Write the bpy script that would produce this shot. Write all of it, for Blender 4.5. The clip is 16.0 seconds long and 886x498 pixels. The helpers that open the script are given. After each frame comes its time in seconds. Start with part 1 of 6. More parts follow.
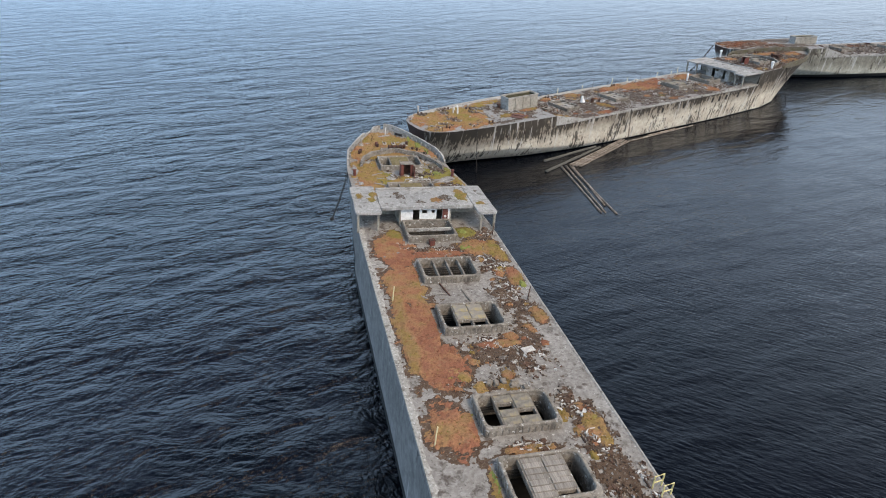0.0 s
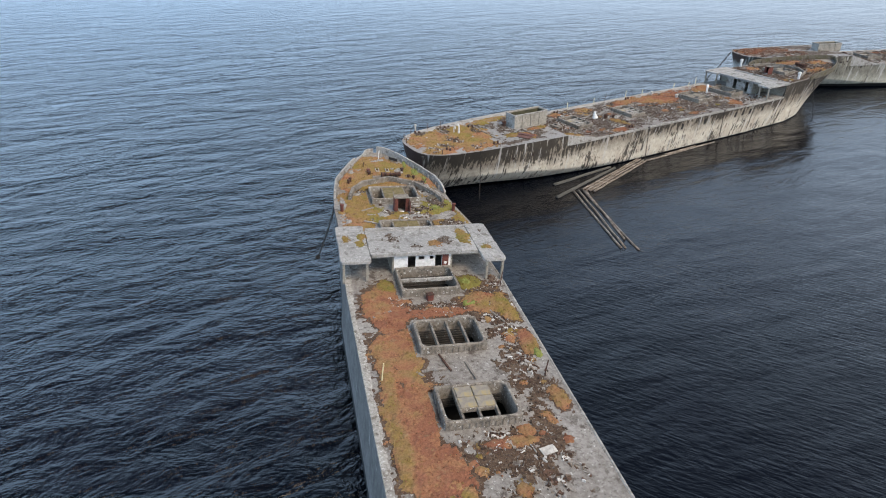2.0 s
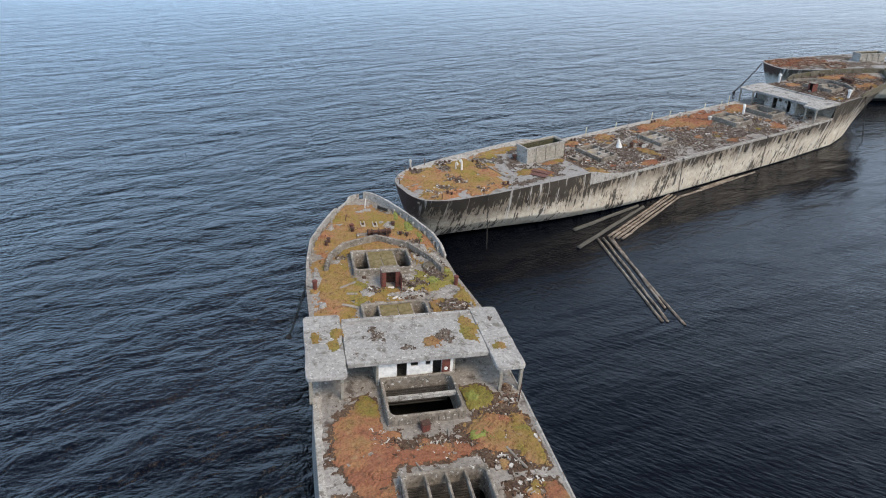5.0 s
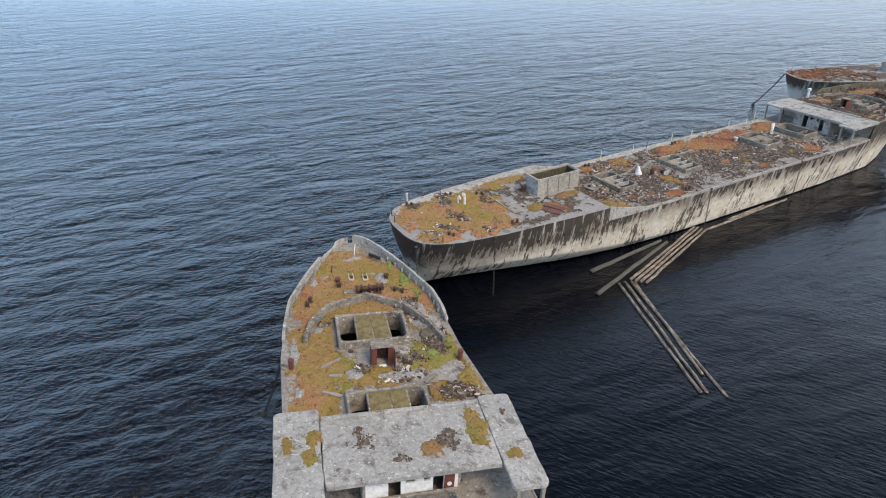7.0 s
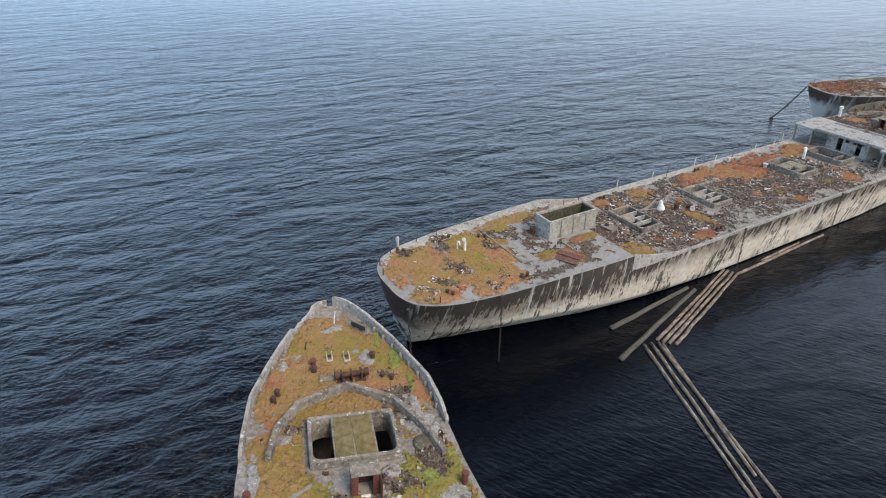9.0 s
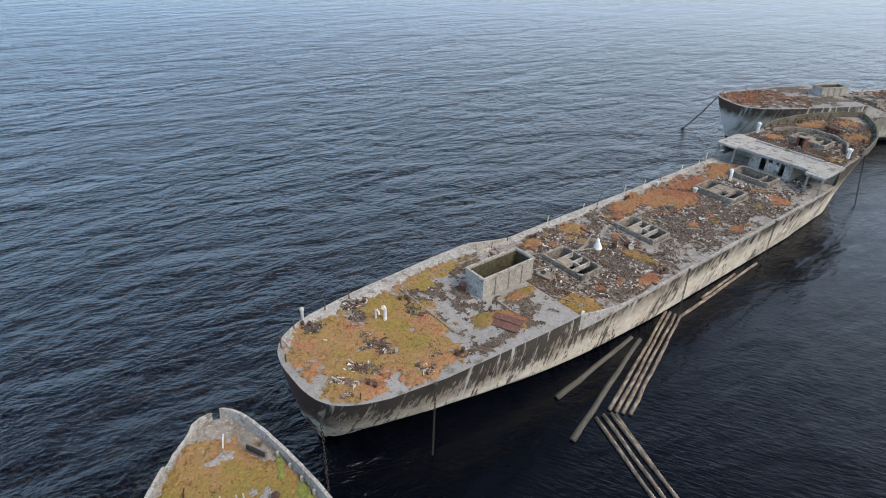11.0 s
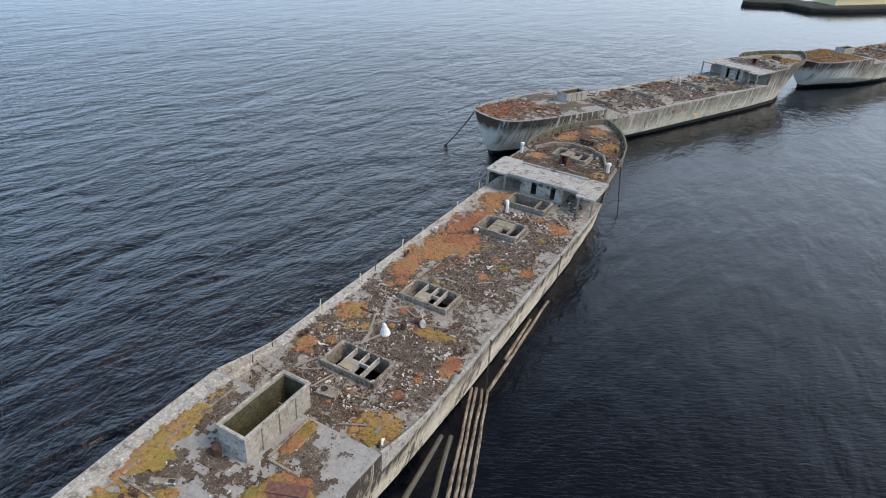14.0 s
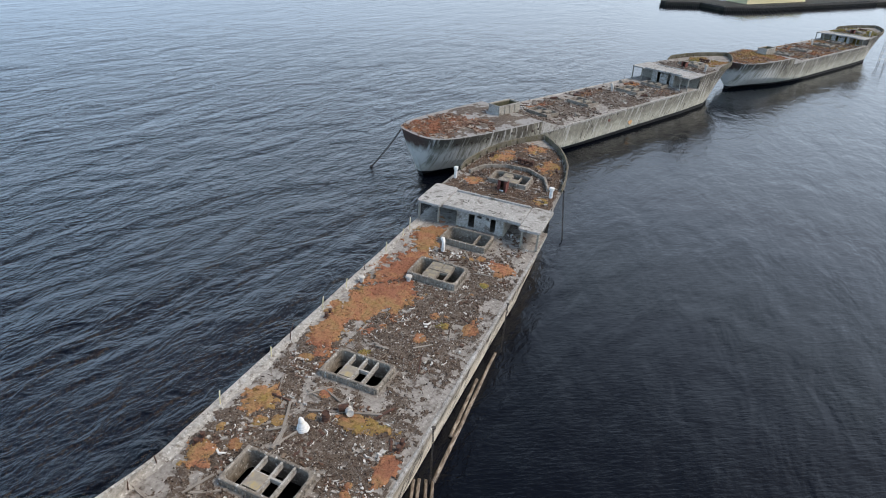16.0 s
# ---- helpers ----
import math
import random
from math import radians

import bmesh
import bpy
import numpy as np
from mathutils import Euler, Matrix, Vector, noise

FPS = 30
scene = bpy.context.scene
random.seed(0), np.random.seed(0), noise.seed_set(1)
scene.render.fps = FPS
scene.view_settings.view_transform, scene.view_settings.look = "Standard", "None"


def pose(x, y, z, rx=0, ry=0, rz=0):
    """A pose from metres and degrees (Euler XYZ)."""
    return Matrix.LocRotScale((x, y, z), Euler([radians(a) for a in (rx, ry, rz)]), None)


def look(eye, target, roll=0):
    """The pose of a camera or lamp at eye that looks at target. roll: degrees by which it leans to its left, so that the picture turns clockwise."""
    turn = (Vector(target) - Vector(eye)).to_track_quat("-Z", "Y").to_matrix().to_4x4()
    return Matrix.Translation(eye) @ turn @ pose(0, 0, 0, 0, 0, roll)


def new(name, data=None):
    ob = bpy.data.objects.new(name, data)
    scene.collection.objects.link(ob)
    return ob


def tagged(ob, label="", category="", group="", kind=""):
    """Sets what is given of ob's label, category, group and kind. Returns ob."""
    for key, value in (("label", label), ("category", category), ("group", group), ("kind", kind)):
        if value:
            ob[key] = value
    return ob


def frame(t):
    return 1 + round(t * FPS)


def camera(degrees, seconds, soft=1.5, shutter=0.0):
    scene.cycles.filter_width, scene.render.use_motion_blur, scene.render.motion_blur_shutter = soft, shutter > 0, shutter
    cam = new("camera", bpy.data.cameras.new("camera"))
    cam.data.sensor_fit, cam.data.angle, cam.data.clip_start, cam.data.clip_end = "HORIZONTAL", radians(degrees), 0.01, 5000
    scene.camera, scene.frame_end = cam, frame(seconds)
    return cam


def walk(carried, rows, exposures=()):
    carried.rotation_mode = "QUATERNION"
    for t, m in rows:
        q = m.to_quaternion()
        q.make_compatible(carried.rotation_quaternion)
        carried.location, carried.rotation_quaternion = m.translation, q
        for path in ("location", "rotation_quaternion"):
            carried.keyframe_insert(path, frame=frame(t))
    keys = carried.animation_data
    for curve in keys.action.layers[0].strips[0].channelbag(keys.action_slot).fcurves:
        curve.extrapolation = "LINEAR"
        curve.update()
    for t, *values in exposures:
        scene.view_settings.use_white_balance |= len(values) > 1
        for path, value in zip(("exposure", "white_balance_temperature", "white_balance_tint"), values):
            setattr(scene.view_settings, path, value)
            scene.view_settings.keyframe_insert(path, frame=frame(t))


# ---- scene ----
# ---- camera ----
cam = camera(70.9, 16.0, soft=1.0)
PATH = [
    (0, (-1.276, -41.259, 39.231), (-1.157, -39.493, 38.3), -1.3),
    (0.5, (-1.078, -38.379, 39.168), (-0.958, -36.612, 38.239), -1.3),
    (1, (-0.86, -35.419, 39.144), (-0.741, -33.653, 38.214), -1.3),
    (1.5, (-0.619, -32.524, 39.103), (-0.499, -30.757, 38.175), -1.4),
    (2, (-0.279, -29.621, 39.099), (-0.162, -27.853, 38.17), -1.5),
    (2.5, (-0.049, -26.636, 39.034), (0.068, -24.869, 38.105), -1.7),
    (3, (0.208, -23.731, 39.03), (0.324, -21.963, 38.103), -1.7),
    (3.5, (0.403, -20.744, 39.079), (0.52, -18.977, 38.149), -1.6),
    (4, (0.781, -17.72, 39.053), (0.894, -15.954, 38.122), -1.7),
    (6.5, (1.713, -3.898, 39.598), (1.827, -2.132, 38.664), -2.0),
    (7, (1.976, -0.911, 39.656), (2.09, 0.854, 38.722), -2.0),
    (7.5, (2.24, 2.085, 39.822), (2.354, 3.848, 38.885), -2.1),
    (8, (2.416, 5.174, 39.948), (2.532, 6.934, 39.006), -2.0),
    (10.5, (2.354, 21.882, 40.687), (2.673, 23.601, 39.717), 0.4),
    (11, (2.826, 24.914, 40.893), (3.269, 26.603, 39.918), 1.0),
    (11.5, (3.582, 27.727, 41.236), (4.165, 29.371, 40.257), 1.6),
    (12, (4.631, 30.324, 41.637), (5.347, 31.914, 40.657), 2.0),
    (12.5, (5.93, 32.842, 41.841), (6.77, 34.373, 40.866), 2.3),
    (13, (7.443, 35.132, 41.99), (8.384, 36.606, 41.02), 2.5),
    (13.5, (8.996, 37.525, 42.19), (10.008, 38.953, 41.221), 2.7),
    (14, (10.706, 39.885, 42.295), (11.774, 41.272, 41.328), 2.9),
    (14.5, (12.488, 42.237, 42.25), (13.597, 43.592, 41.284), 3.0),
    (15, (14.293, 44.361, 42.214), (15.435, 45.69, 41.249), 3.1),
    (15.5, (16.3, 46.549, 42.123), (17.486, 47.841, 41.162), 3.1),
    (16, (18.338, 48.721, 41.952), (19.567, 49.976, 40.996), 3.2),
]
walk(cam, [(t, look(eye, target, roll)) for t, eye, target, roll in PATH])

# ---- light ----
world = bpy.data.worlds.new("sky")
scene.world = world
world.use_nodes = True
wn = world.node_tree.nodes
wl = world.node_tree.links
sky = wn.new("ShaderNodeTexSky")
sky.sky_type = "NISHITA"
sky.sun_disc = False
sky.sun_elevation = radians(50)
sky.sun_rotation = radians(140)
sky.air_density, sky.dust_density, sky.ozone_density = 1.0, 4.0, 2.0
wn["Background"].inputs["Strength"].default_value = 0.068
wl.new(sky.outputs[0], wn["Background"].inputs["Color"])
# thin overcast: haze that thickens evenly towards the whole horizon
coord = wn.new("ShaderNodeTexCoord")
split = wn.new("ShaderNodeSeparateXYZ")
wl.new(coord.outputs["Generated"], split.inputs[0])
thick = wn.new("ShaderNodeValToRGB")
for place, value in ((0.2, 0.98), (0.4, 1.0), (0.5, 0.9), (0.6, 0.58), (0.7, 0.2), (0.8, 0.06)):
    thick.color_ramp.elements.new(place).color = (value, value, value, 1)
thick.color_ramp.elements[0].color, thick.color_ramp.elements[-1].color = (0.86, 0.86, 0.86, 1), (0.03, 0.03, 0.03, 1)
wl.new(split.outputs["Z"], thick.inputs["Fac"])
amount = wn.new("ShaderNodeMath")
amount.operation = "MULTIPLY"
amount.inputs[1].default_value = 1.4
wl.new(thick.outputs[0], amount.inputs[0])
# a faint veil of cloud overhead; the haze is whiter on the sunward side
veil = wn.new("ShaderNodeMath")
veil.operation = "MULTIPLY_ADD"
veil.inputs[1].default_value = 0.08
wl.new(split.outputs["Z"], veil.inputs[0])
wl.new(amount.outputs[0], veil.inputs[2])
haze = wn.new("ShaderNodeBackground")
warm = wn.new("ShaderNodeMapRange")
warm.inputs["From Min"].default_value, warm.inputs["From Max"].default_value = -0.3, 0.9
wl.new(split.outputs["X"], warm.inputs["Value"])
tone = wn.new("ShaderNodeMix")
tone.data_type = "RGBA"
tone.inputs[6].default_value, tone.inputs[7].default_value = (0.53, 0.77, 1.09, 1), (0.70, 0.82, 0.98, 1)
wl.new(warm.outputs[0], tone.inputs[0])
wl.new(tone.outputs[2], haze.inputs["Color"])
wl.new(veil.outputs[0], haze.inputs["Strength"])
both = wn.new("ShaderNodeAddShader")
wl.new(wn["Background"].outputs[0], both.inputs[0])
wl.new(haze.outputs[0], both.inputs[1])
wl.new(both.outputs[0], wn["World Output"].inputs["Surface"])
sun = new("sun", bpy.data.lights.new("sun", "SUN"))
sun.data.energy, sun.data.angle, sun.data.color = 2.7, radians(24), (1.0, 0.835, 0.66)
sun.rotation_euler = (radians(40), 0, radians(40))
scene.view_settings.exposure = 0.0
# ---- materials ----
def nodes_of(name):
    m = bpy.data.materials.new(name)
    m.use_nodes = True
    nt = m.node_tree
    return m, nt, nt.nodes["Principled BSDF"]


def mapped(nt, scale, coord="Object", rot=0.0):
    tc = nt.nodes.new("ShaderNodeTexCoord")
    mp = nt.nodes.new("ShaderNodeMapping")
    mp.inputs["Scale"].default_value = scale
    mp.inputs["Rotation"].default_value = (0, 0, radians(rot))
    nt.links.new(tc.outputs[coord], mp.inputs["Vector"])
    return mp.outputs[0]


def turned(nt, scale, crest):
    """Object coordinates turned so that x runs along a crest, then scaled."""
    tc = nt.nodes.new("ShaderNodeTexCoord")
    a, b = nt.nodes.new("ShaderNodeMapping"), nt.nodes.new("ShaderNodeMapping")
    a.inputs["Rotation"].default_value = (0, 0, radians(-crest))
    b.inputs["Scale"].default_value = scale
    nt.links.new(tc.outputs["Object"], a.inputs["Vector"])
    nt.links.new(a.outputs[0], b.inputs["Vector"])
    return b.outputs[0]


def noise_tex(nt, vec, scale, detail=4.0, rough=0.55, distortion=0.0):
    n = nt.nodes.new("ShaderNodeTexNoise")
    n.inputs["Scale"].default_value = scale
    n.inputs["Detail"].default_value = detail
    n.inputs["Roughness"].default_value = rough
    n.inputs["Distortion"].default_value = distortion
    nt.links.new(vec, n.inputs["Vector"])
    return n.outputs["Fac"]


def ramp(nt, fac, stops):
    r = nt.nodes.new("ShaderNodeValToRGB")
    el = r.color_ramp.elements
    while len(el) < len(stops):
        el.new(0.5)
    for e, (p, c) in zip(el, stops):
        e.position = p
        e.color = (*c, 1) if isinstance(c, tuple) else (c, c, c, 1)
    nt.links.new(fac, r.inputs["Fac"])
    return r.outputs["Color"]


def mix(nt, fac, a, b, mode="MIX"):
    n = nt.nodes.new("ShaderNodeMix")
    n.data_type, n.blend_type = "RGBA", mode
    for key, v in ((0, fac), (6, a), (7, b)):
        if isinstance(v, (int, float)):
            n.inputs[key].default_value = v
        elif isinstance(v, tuple):
            n.inputs[key].default_value = (*v, 1)
        else:
            nt.links.new(v, n.inputs[key])
    return n.outputs[2]


def math_node(nt, op, a, b=0.0):
    n = nt.nodes.new("ShaderNodeMath")
    n.operation = op
    for key, v in ((0, a), (1, b)):
        if isinstance(v, (int, float)):
            n.inputs[key].default_value = v
        else:
            nt.links.new(v, n.inputs[key])
    return n.outputs[0]


def bump(nt, bsdf, height, strength=0.5, distance=0.05):
    b = nt.nodes.new("ShaderNodeBump")
    b.inputs["Strength"].default_value = strength
    b.inputs["Distance"].default_value = distance
    nt.links.new(height, b.inputs["Height"])
    nt.links.new(b.outputs[0], bsdf.inputs["Normal"])


def concrete(name, dark, mid, light, stain=(0.06, 0.05, 0.045), stain_at=0.60, lime=0.70, rough=0.92, k=1.0):
    """Weathered concrete: broad tone, blotches of dirt, pale lime spots, grain."""
    m, nt, b = nodes_of(name)
    v = mapped(nt, (k, k, k))
    broad = noise_tex(nt, v, 0.22, 5, 0.6)
    fine = noise_tex(nt, v, 2.6, 6, 0.65)
    c = ramp(nt, broad, [(0.32, dark), (0.5, mid), (0.68, light)])
    c = mix(nt, 0.55, c, ramp(nt, fine, [(0.36, dark), (0.52, mid), (0.66, light)]))
    blot = noise_tex(nt, v, 0.9, 7, 0.7, 0.4)
    c = mix(nt, ramp(nt, blot, [(stain_at - 0.06, 0.0), (stain_at + 0.05, 0.85)]), c, stain)
    spots = noise_tex(nt, mapped(nt, (k, k, k), rot=31), 3.3, 3, 0.6)
    c = mix(nt, ramp(nt, spots, [(lime - 0.04, 0.0), (lime + 0.03, 0.8)]), c, (0.58, 0.57, 0.54))
    speck = noise_tex(nt, mapped(nt, (k, k, k), rot=77), 5.5, 4, 0.6)
    c = mix(nt, ramp(nt, speck, [(0.60, 0.0), (0.66, 0.7)]), c, tuple(0.4 * a for a in dark))
    nt.links.new(c, b.inputs["Base Color"])
    b.inputs["Roughness"].default_value = rough
    bump(nt, b, noise_tex(nt, v, 5.0, 8, 0.7), 0.8, 0.07)
    return m


def hull_concrete(name, upper, lower, streak, amount, band_top, runs=0.62, brow=0.42, foot_top=0.25, pale=0.0):
    """Ship's side: pale band towards the water, dark streaks running down from the deck edge, near-black foot."""
    m, nt, b = nodes_of(name)
    v = mapped(nt, (1, 1, 1))
    sep = nt.nodes.new("ShaderNodeSeparateXYZ")
    nt.links.new(v, sep.inputs[0])
    z = sep.outputs["Z"]
    wob = noise_tex(nt, mapped(nt, (1, 0.35, 0.25)), 0.8, 5, 0.6)
    zz = math_node(nt, "ADD", z, math_node(nt, "MULTIPLY", wob, 2.4))
    c = ramp(nt, math_node(nt, "MULTIPLY", zz, 0.1), [(band_top * 0.1 + 0.02, lower), (band_top * 0.1 + 0.22, upper)])
    grain = noise_tex(nt, v, 1.6, 7, 0.7)
    c = mix(nt, 0.6, c, ramp(nt, noise_tex(nt, v, 0.35, 6, 0.7, 0.5), [(0.3, 0.25), (0.5, 0.5), (0.7, 0.75)]), "OVERLAY")
    c = mix(nt, 0.8, c, ramp(nt, grain, [(0.25, 0.28), (0.5, 0.5), (0.75, 0.72)]), "OVERLAY")
    # streaks: long in z, narrow along the side; strongest under the edge
    run = noise_tex(nt, mapped(nt, (0.08, 1.0, 0.12)), 1.5, 6, 0.7, 0.4)
    run2 = noise_tex(nt, mapped(nt, (0.06, 0.5, 0.25)), 0.5, 5, 0.65, 0.3)
    run3 = noise_tex(nt, mapped(nt, (0.08, 1.0, 0.13)), 4.0, 4, 0.7, 0.3)
    drop = ramp(nt, math_node(nt, "MULTIPLY", z, 0.1), [(0.44, 0.0), (0.74, 0.2)])
    zone = math_node(nt, "MULTIPLY", math_node(nt, "SUBTRACT", noise_tex(nt, mapped(nt, (0.02, 0.16, 0.3)), 1.0, 3, 0.6), 0.5), 0.42)
    crisp = math_node(nt, "MULTIPLY", math_node(nt, "SUBTRACT", noise_tex(nt, mapped(nt, (0.1, 1.0, 0.24)), 2.6, 6, 0.66, 0.3), 0.5), 0.62)
    drop = math_node(nt, "ADD", drop, math_node(nt, "ADD", zone, crisp))
    s = math_node(nt, "ADD", math_node(nt, "ADD", math_node(nt, "MULTIPLY", run, 0.45), math_node(nt, "ADD", math_node(nt, "MULTIPLY", run2, 0.35), math_node(nt, "MULTIPLY", run3, 0.3))), drop)
    c = mix(nt, ramp(nt, s, [(amount - 0.012, 0.0), (amount + 0.03, 0.9)]), c, streak)
    lime = noise_tex(nt, mapped(nt, (0.08, 0.9, 0.09)), 1.5, 5, 0.65, 0.4)
    c = mix(nt, ramp(nt, lime, [(runs, 0.0), (runs + 0.08, 0.75)]), c, (0.60, 0.575, 0.53))
    yy = math_node(nt, "ADD", sep.outputs["Y"], math_node(nt, "MULTIPLY", grain, 3.0))
    aft = ramp(nt, math_node(nt, "MULTIPLY", yy, 0.1), [(0.42, 1.0), (0.58, 0.0)])
    high = ramp(nt, math_node(nt, "MULTIPLY", zz, 0.1), [(brow, 0.0), (brow + 0.1, 0.9)])
    port = ramp(nt, math_node(nt, "ADD", math_node(nt, "MULTIPLY", sep.outputs["X"], 0.1), math_node(nt, "MULTIPLY", grain, 0.3)), [(0.38, 1.0), (0.55, 0.0)])
    c = mix(nt, math_node(nt, "MULTIPLY", math_node(nt, "MULTIPLY", aft, port), high), c, (0.06, 0.03, 0.021))
    if pale:
        near = ramp(nt, math_node(nt, "MULTIPLY", yy, 0.05), [(0.75, 1.0), (1.1, 0.0)])
        below = ramp(nt, math_node(nt, "MULTIPLY", zz, 0.1), [(0.62, 1.0), (0.76, 0.0)])
        patch = ramp(nt, run, [(0.40, 0.0), (0.52, pale)])
        c = mix(nt, math_node(nt, "MULTIPLY", math_node(nt, "MULTIPLY", near, below), patch), c, (0.62, 0.59, 0.54))
    # near-black below a slightly wavering height
    foot = ramp(nt, math_node(nt, "MULTIPLY", math_node(nt, "ADD", z, math_node(nt, "MULTIPLY", wob, 0.15)), 0.5), [(0.5 * foot_top, 0.0), (0.5 * foot_top + 0.05, 1.0)])
    c = mix(nt, foot, (0.01, 0.011, 0.01), c)
    nt.links.new(c, b.inputs["Base Color"])
    b.inputs["Roughness"].default_value = 0.9
    bump(nt, b, noise_tex(nt, mapped(nt, (1, 1, 0.5)), 3.0, 8, 0.7), 0.7, 0.08)
    return m


def plain(name, col, rough=0.8, vary=0.35, scale=2.0, metal=0.0, col2=None, stretch=(1, 1, 1)):
    m, nt, b = nodes_of(name)
    v = mapped(nt, stretch)
    n = noise_tex(nt, v, scale, 6, 0.65)
    lo = tuple(c * (1 - vary) for c in col)
    hi = col2 or tuple(min(1, c * (1 + vary)) for c in col)
    nt.links.new(ramp(nt, n, [(0.32, lo), (0.5, col), (0.68, hi)]), b.inputs["Base Color"])
    b.inputs["Roughness"].default_value, b.inputs["Metallic"].default_value = rough, metal
    bump(nt, b, noise_tex(nt, v, scale * 5, 6, 0.7), 0.5, 0.02)
    return m


def moss_material(name):
    """Moss and dry grass: hue from the stored tint, mottled at several scales."""
    m, nt, b = nodes_of(name)
    v = mapped(nt, (1, 1, 1))
    at = nt.nodes.new("ShaderNodeAttribute")
    at.attribute_name = "tint"
    t = math_node(nt, "ADD", at.outputs["Fac"], math_node(nt, "MULTIPLY", math_node(nt, "SUBTRACT", noise_tex(nt, v, 0.75, 5, 0.65), 0.5), 1.3))
    c = ramp(nt, t, [(0.0, (0.235, 0.105, 0.064)), (0.25, (0.285, 0.145, 0.078)), (0.5, (0.25, 0.158, 0.074)), (0.75, (0.225, 0.155, 0.052)), (1.0, (0.18, 0.16, 0.047))])
    fine = noise_tex(nt, v, 7.0, 6, 0.75)
    c = mix(nt, 0.6, c, ramp(nt, fine, [(0.3, 0.2), (0.5, 0.5), (0.7, 0.78)]), "OVERLAY")
    isl = nt.nodes.new("ShaderNodeNewGeometry")
    c = mix(nt, 0.35, c, ramp(nt, isl.outputs["Random Per Island"], [(0.0, 0.3), (1.0, 0.7)]), "OVERLAY")
    dry = noise_tex(nt, mapped(nt, (1, 1, 1), rot=50), 1.9, 6, 0.7)
    c = mix(nt, ramp(nt, dry, [(0.57, 0.0), (0.68, 0.6)]), c, (0.075, 0.045, 0.03))
    straw = noise_tex(nt, mapped(nt, (1, 1, 1), rot=15), 1.1, 7, 0.72)
    c = mix(nt, ramp(nt, straw, [(0.57, 0.0), (0.68, 0.5)]), c, (0.29, 0.225, 0.13))
    # cushions, with the shade in the gaps between them painted dark, in places
    vo = nt.nodes.new("ShaderNodeTexVoronoi")
    vo.feature = "DISTANCE_TO_EDGE"
    vo.inputs["Scale"].default_value = 1.25
    wv = nt.nodes.new("ShaderNodeVectorMath")
    wv.operation = "MULTIPLY_ADD"
    nz = nt.nodes.new("ShaderNodeTexNoise")
    nz.inputs["Scale"].default_value = 2.0
    nt.links.new(v, nz.inputs["Vector"])
    nt.links.new(nz.outputs["Color"], wv.inputs[0])
    wv.inputs[1].default_value = (0.5, 0.5, 0.0)
    nt.links.new(v, wv.inputs[2])
    nt.links.new(wv.outputs[0], vo.inputs["Vector"])
    gap_shade = ramp(nt, vo.outputs["Distance"], [(0.008, 0.4), (0.04, 0.0)])
    where = ramp(nt, noise_tex(nt, v, 0.4, 3, 0.6), [(0.52, 0.0), (0.60, 1.0)])
    c = mix(nt, math_node(nt, "MULTIPLY", gap_shade, where), c, (0.035, 0.025, 0.018))
    nt.links.new(c, b.inputs["Base Color"])
    b.inputs["Roughness"].default_value = 1.0
    b.inputs["Specular IOR Level"].default_value = 0.1
    bump(nt, b, noise_tex(nt, v, 7.0, 6, 0.72), 0.8, 0.08)
    return m


def island_material(name, stops, rough=0.9):
    m, nt, b = nodes_of(name)
    g = nt.nodes.new("ShaderNodeNewGeometry")
    c = ramp(nt, g.outputs["Random Per Island"], stops)
    c = mix(nt, 0.5, c, ramp(nt, noise_tex(nt, mapped(nt, (1, 1, 1)), 6.0, 5, 0.7), [(0.3, 0.3), (0.7, 0.7)]), "OVERLAY")
    nt.links.new(c, b.inputs["Base Color"])
    b.inputs["Roughness"].default_value = rough
    return m


def wood_material(name, col, dark, rough=0.85):
    m, nt, b = nodes_of(name)
    v = mapped(nt, (6, 0.35, 6))
    g = noise_tex(nt, v, 1.5, 6, 0.7)
    c = ramp(nt, g, [(0.3, dark), (0.5, col), (0.72, tuple(min(1, 1.35 * a) for a in col))])
    oi = nt.nodes.new("ShaderNodeObjectInfo")
    c = mix(nt, 0.5, c, ramp(nt, oi.outputs["Random"], [(0, 0.3), (1, 0.68)]), "OVERLAY")
    nt.links.new(c, b.inputs["Base Color"])
    b.inputs["Roughness"].default_value = rough
    bump(nt, b, g, 0.6, 0.02)
    return m


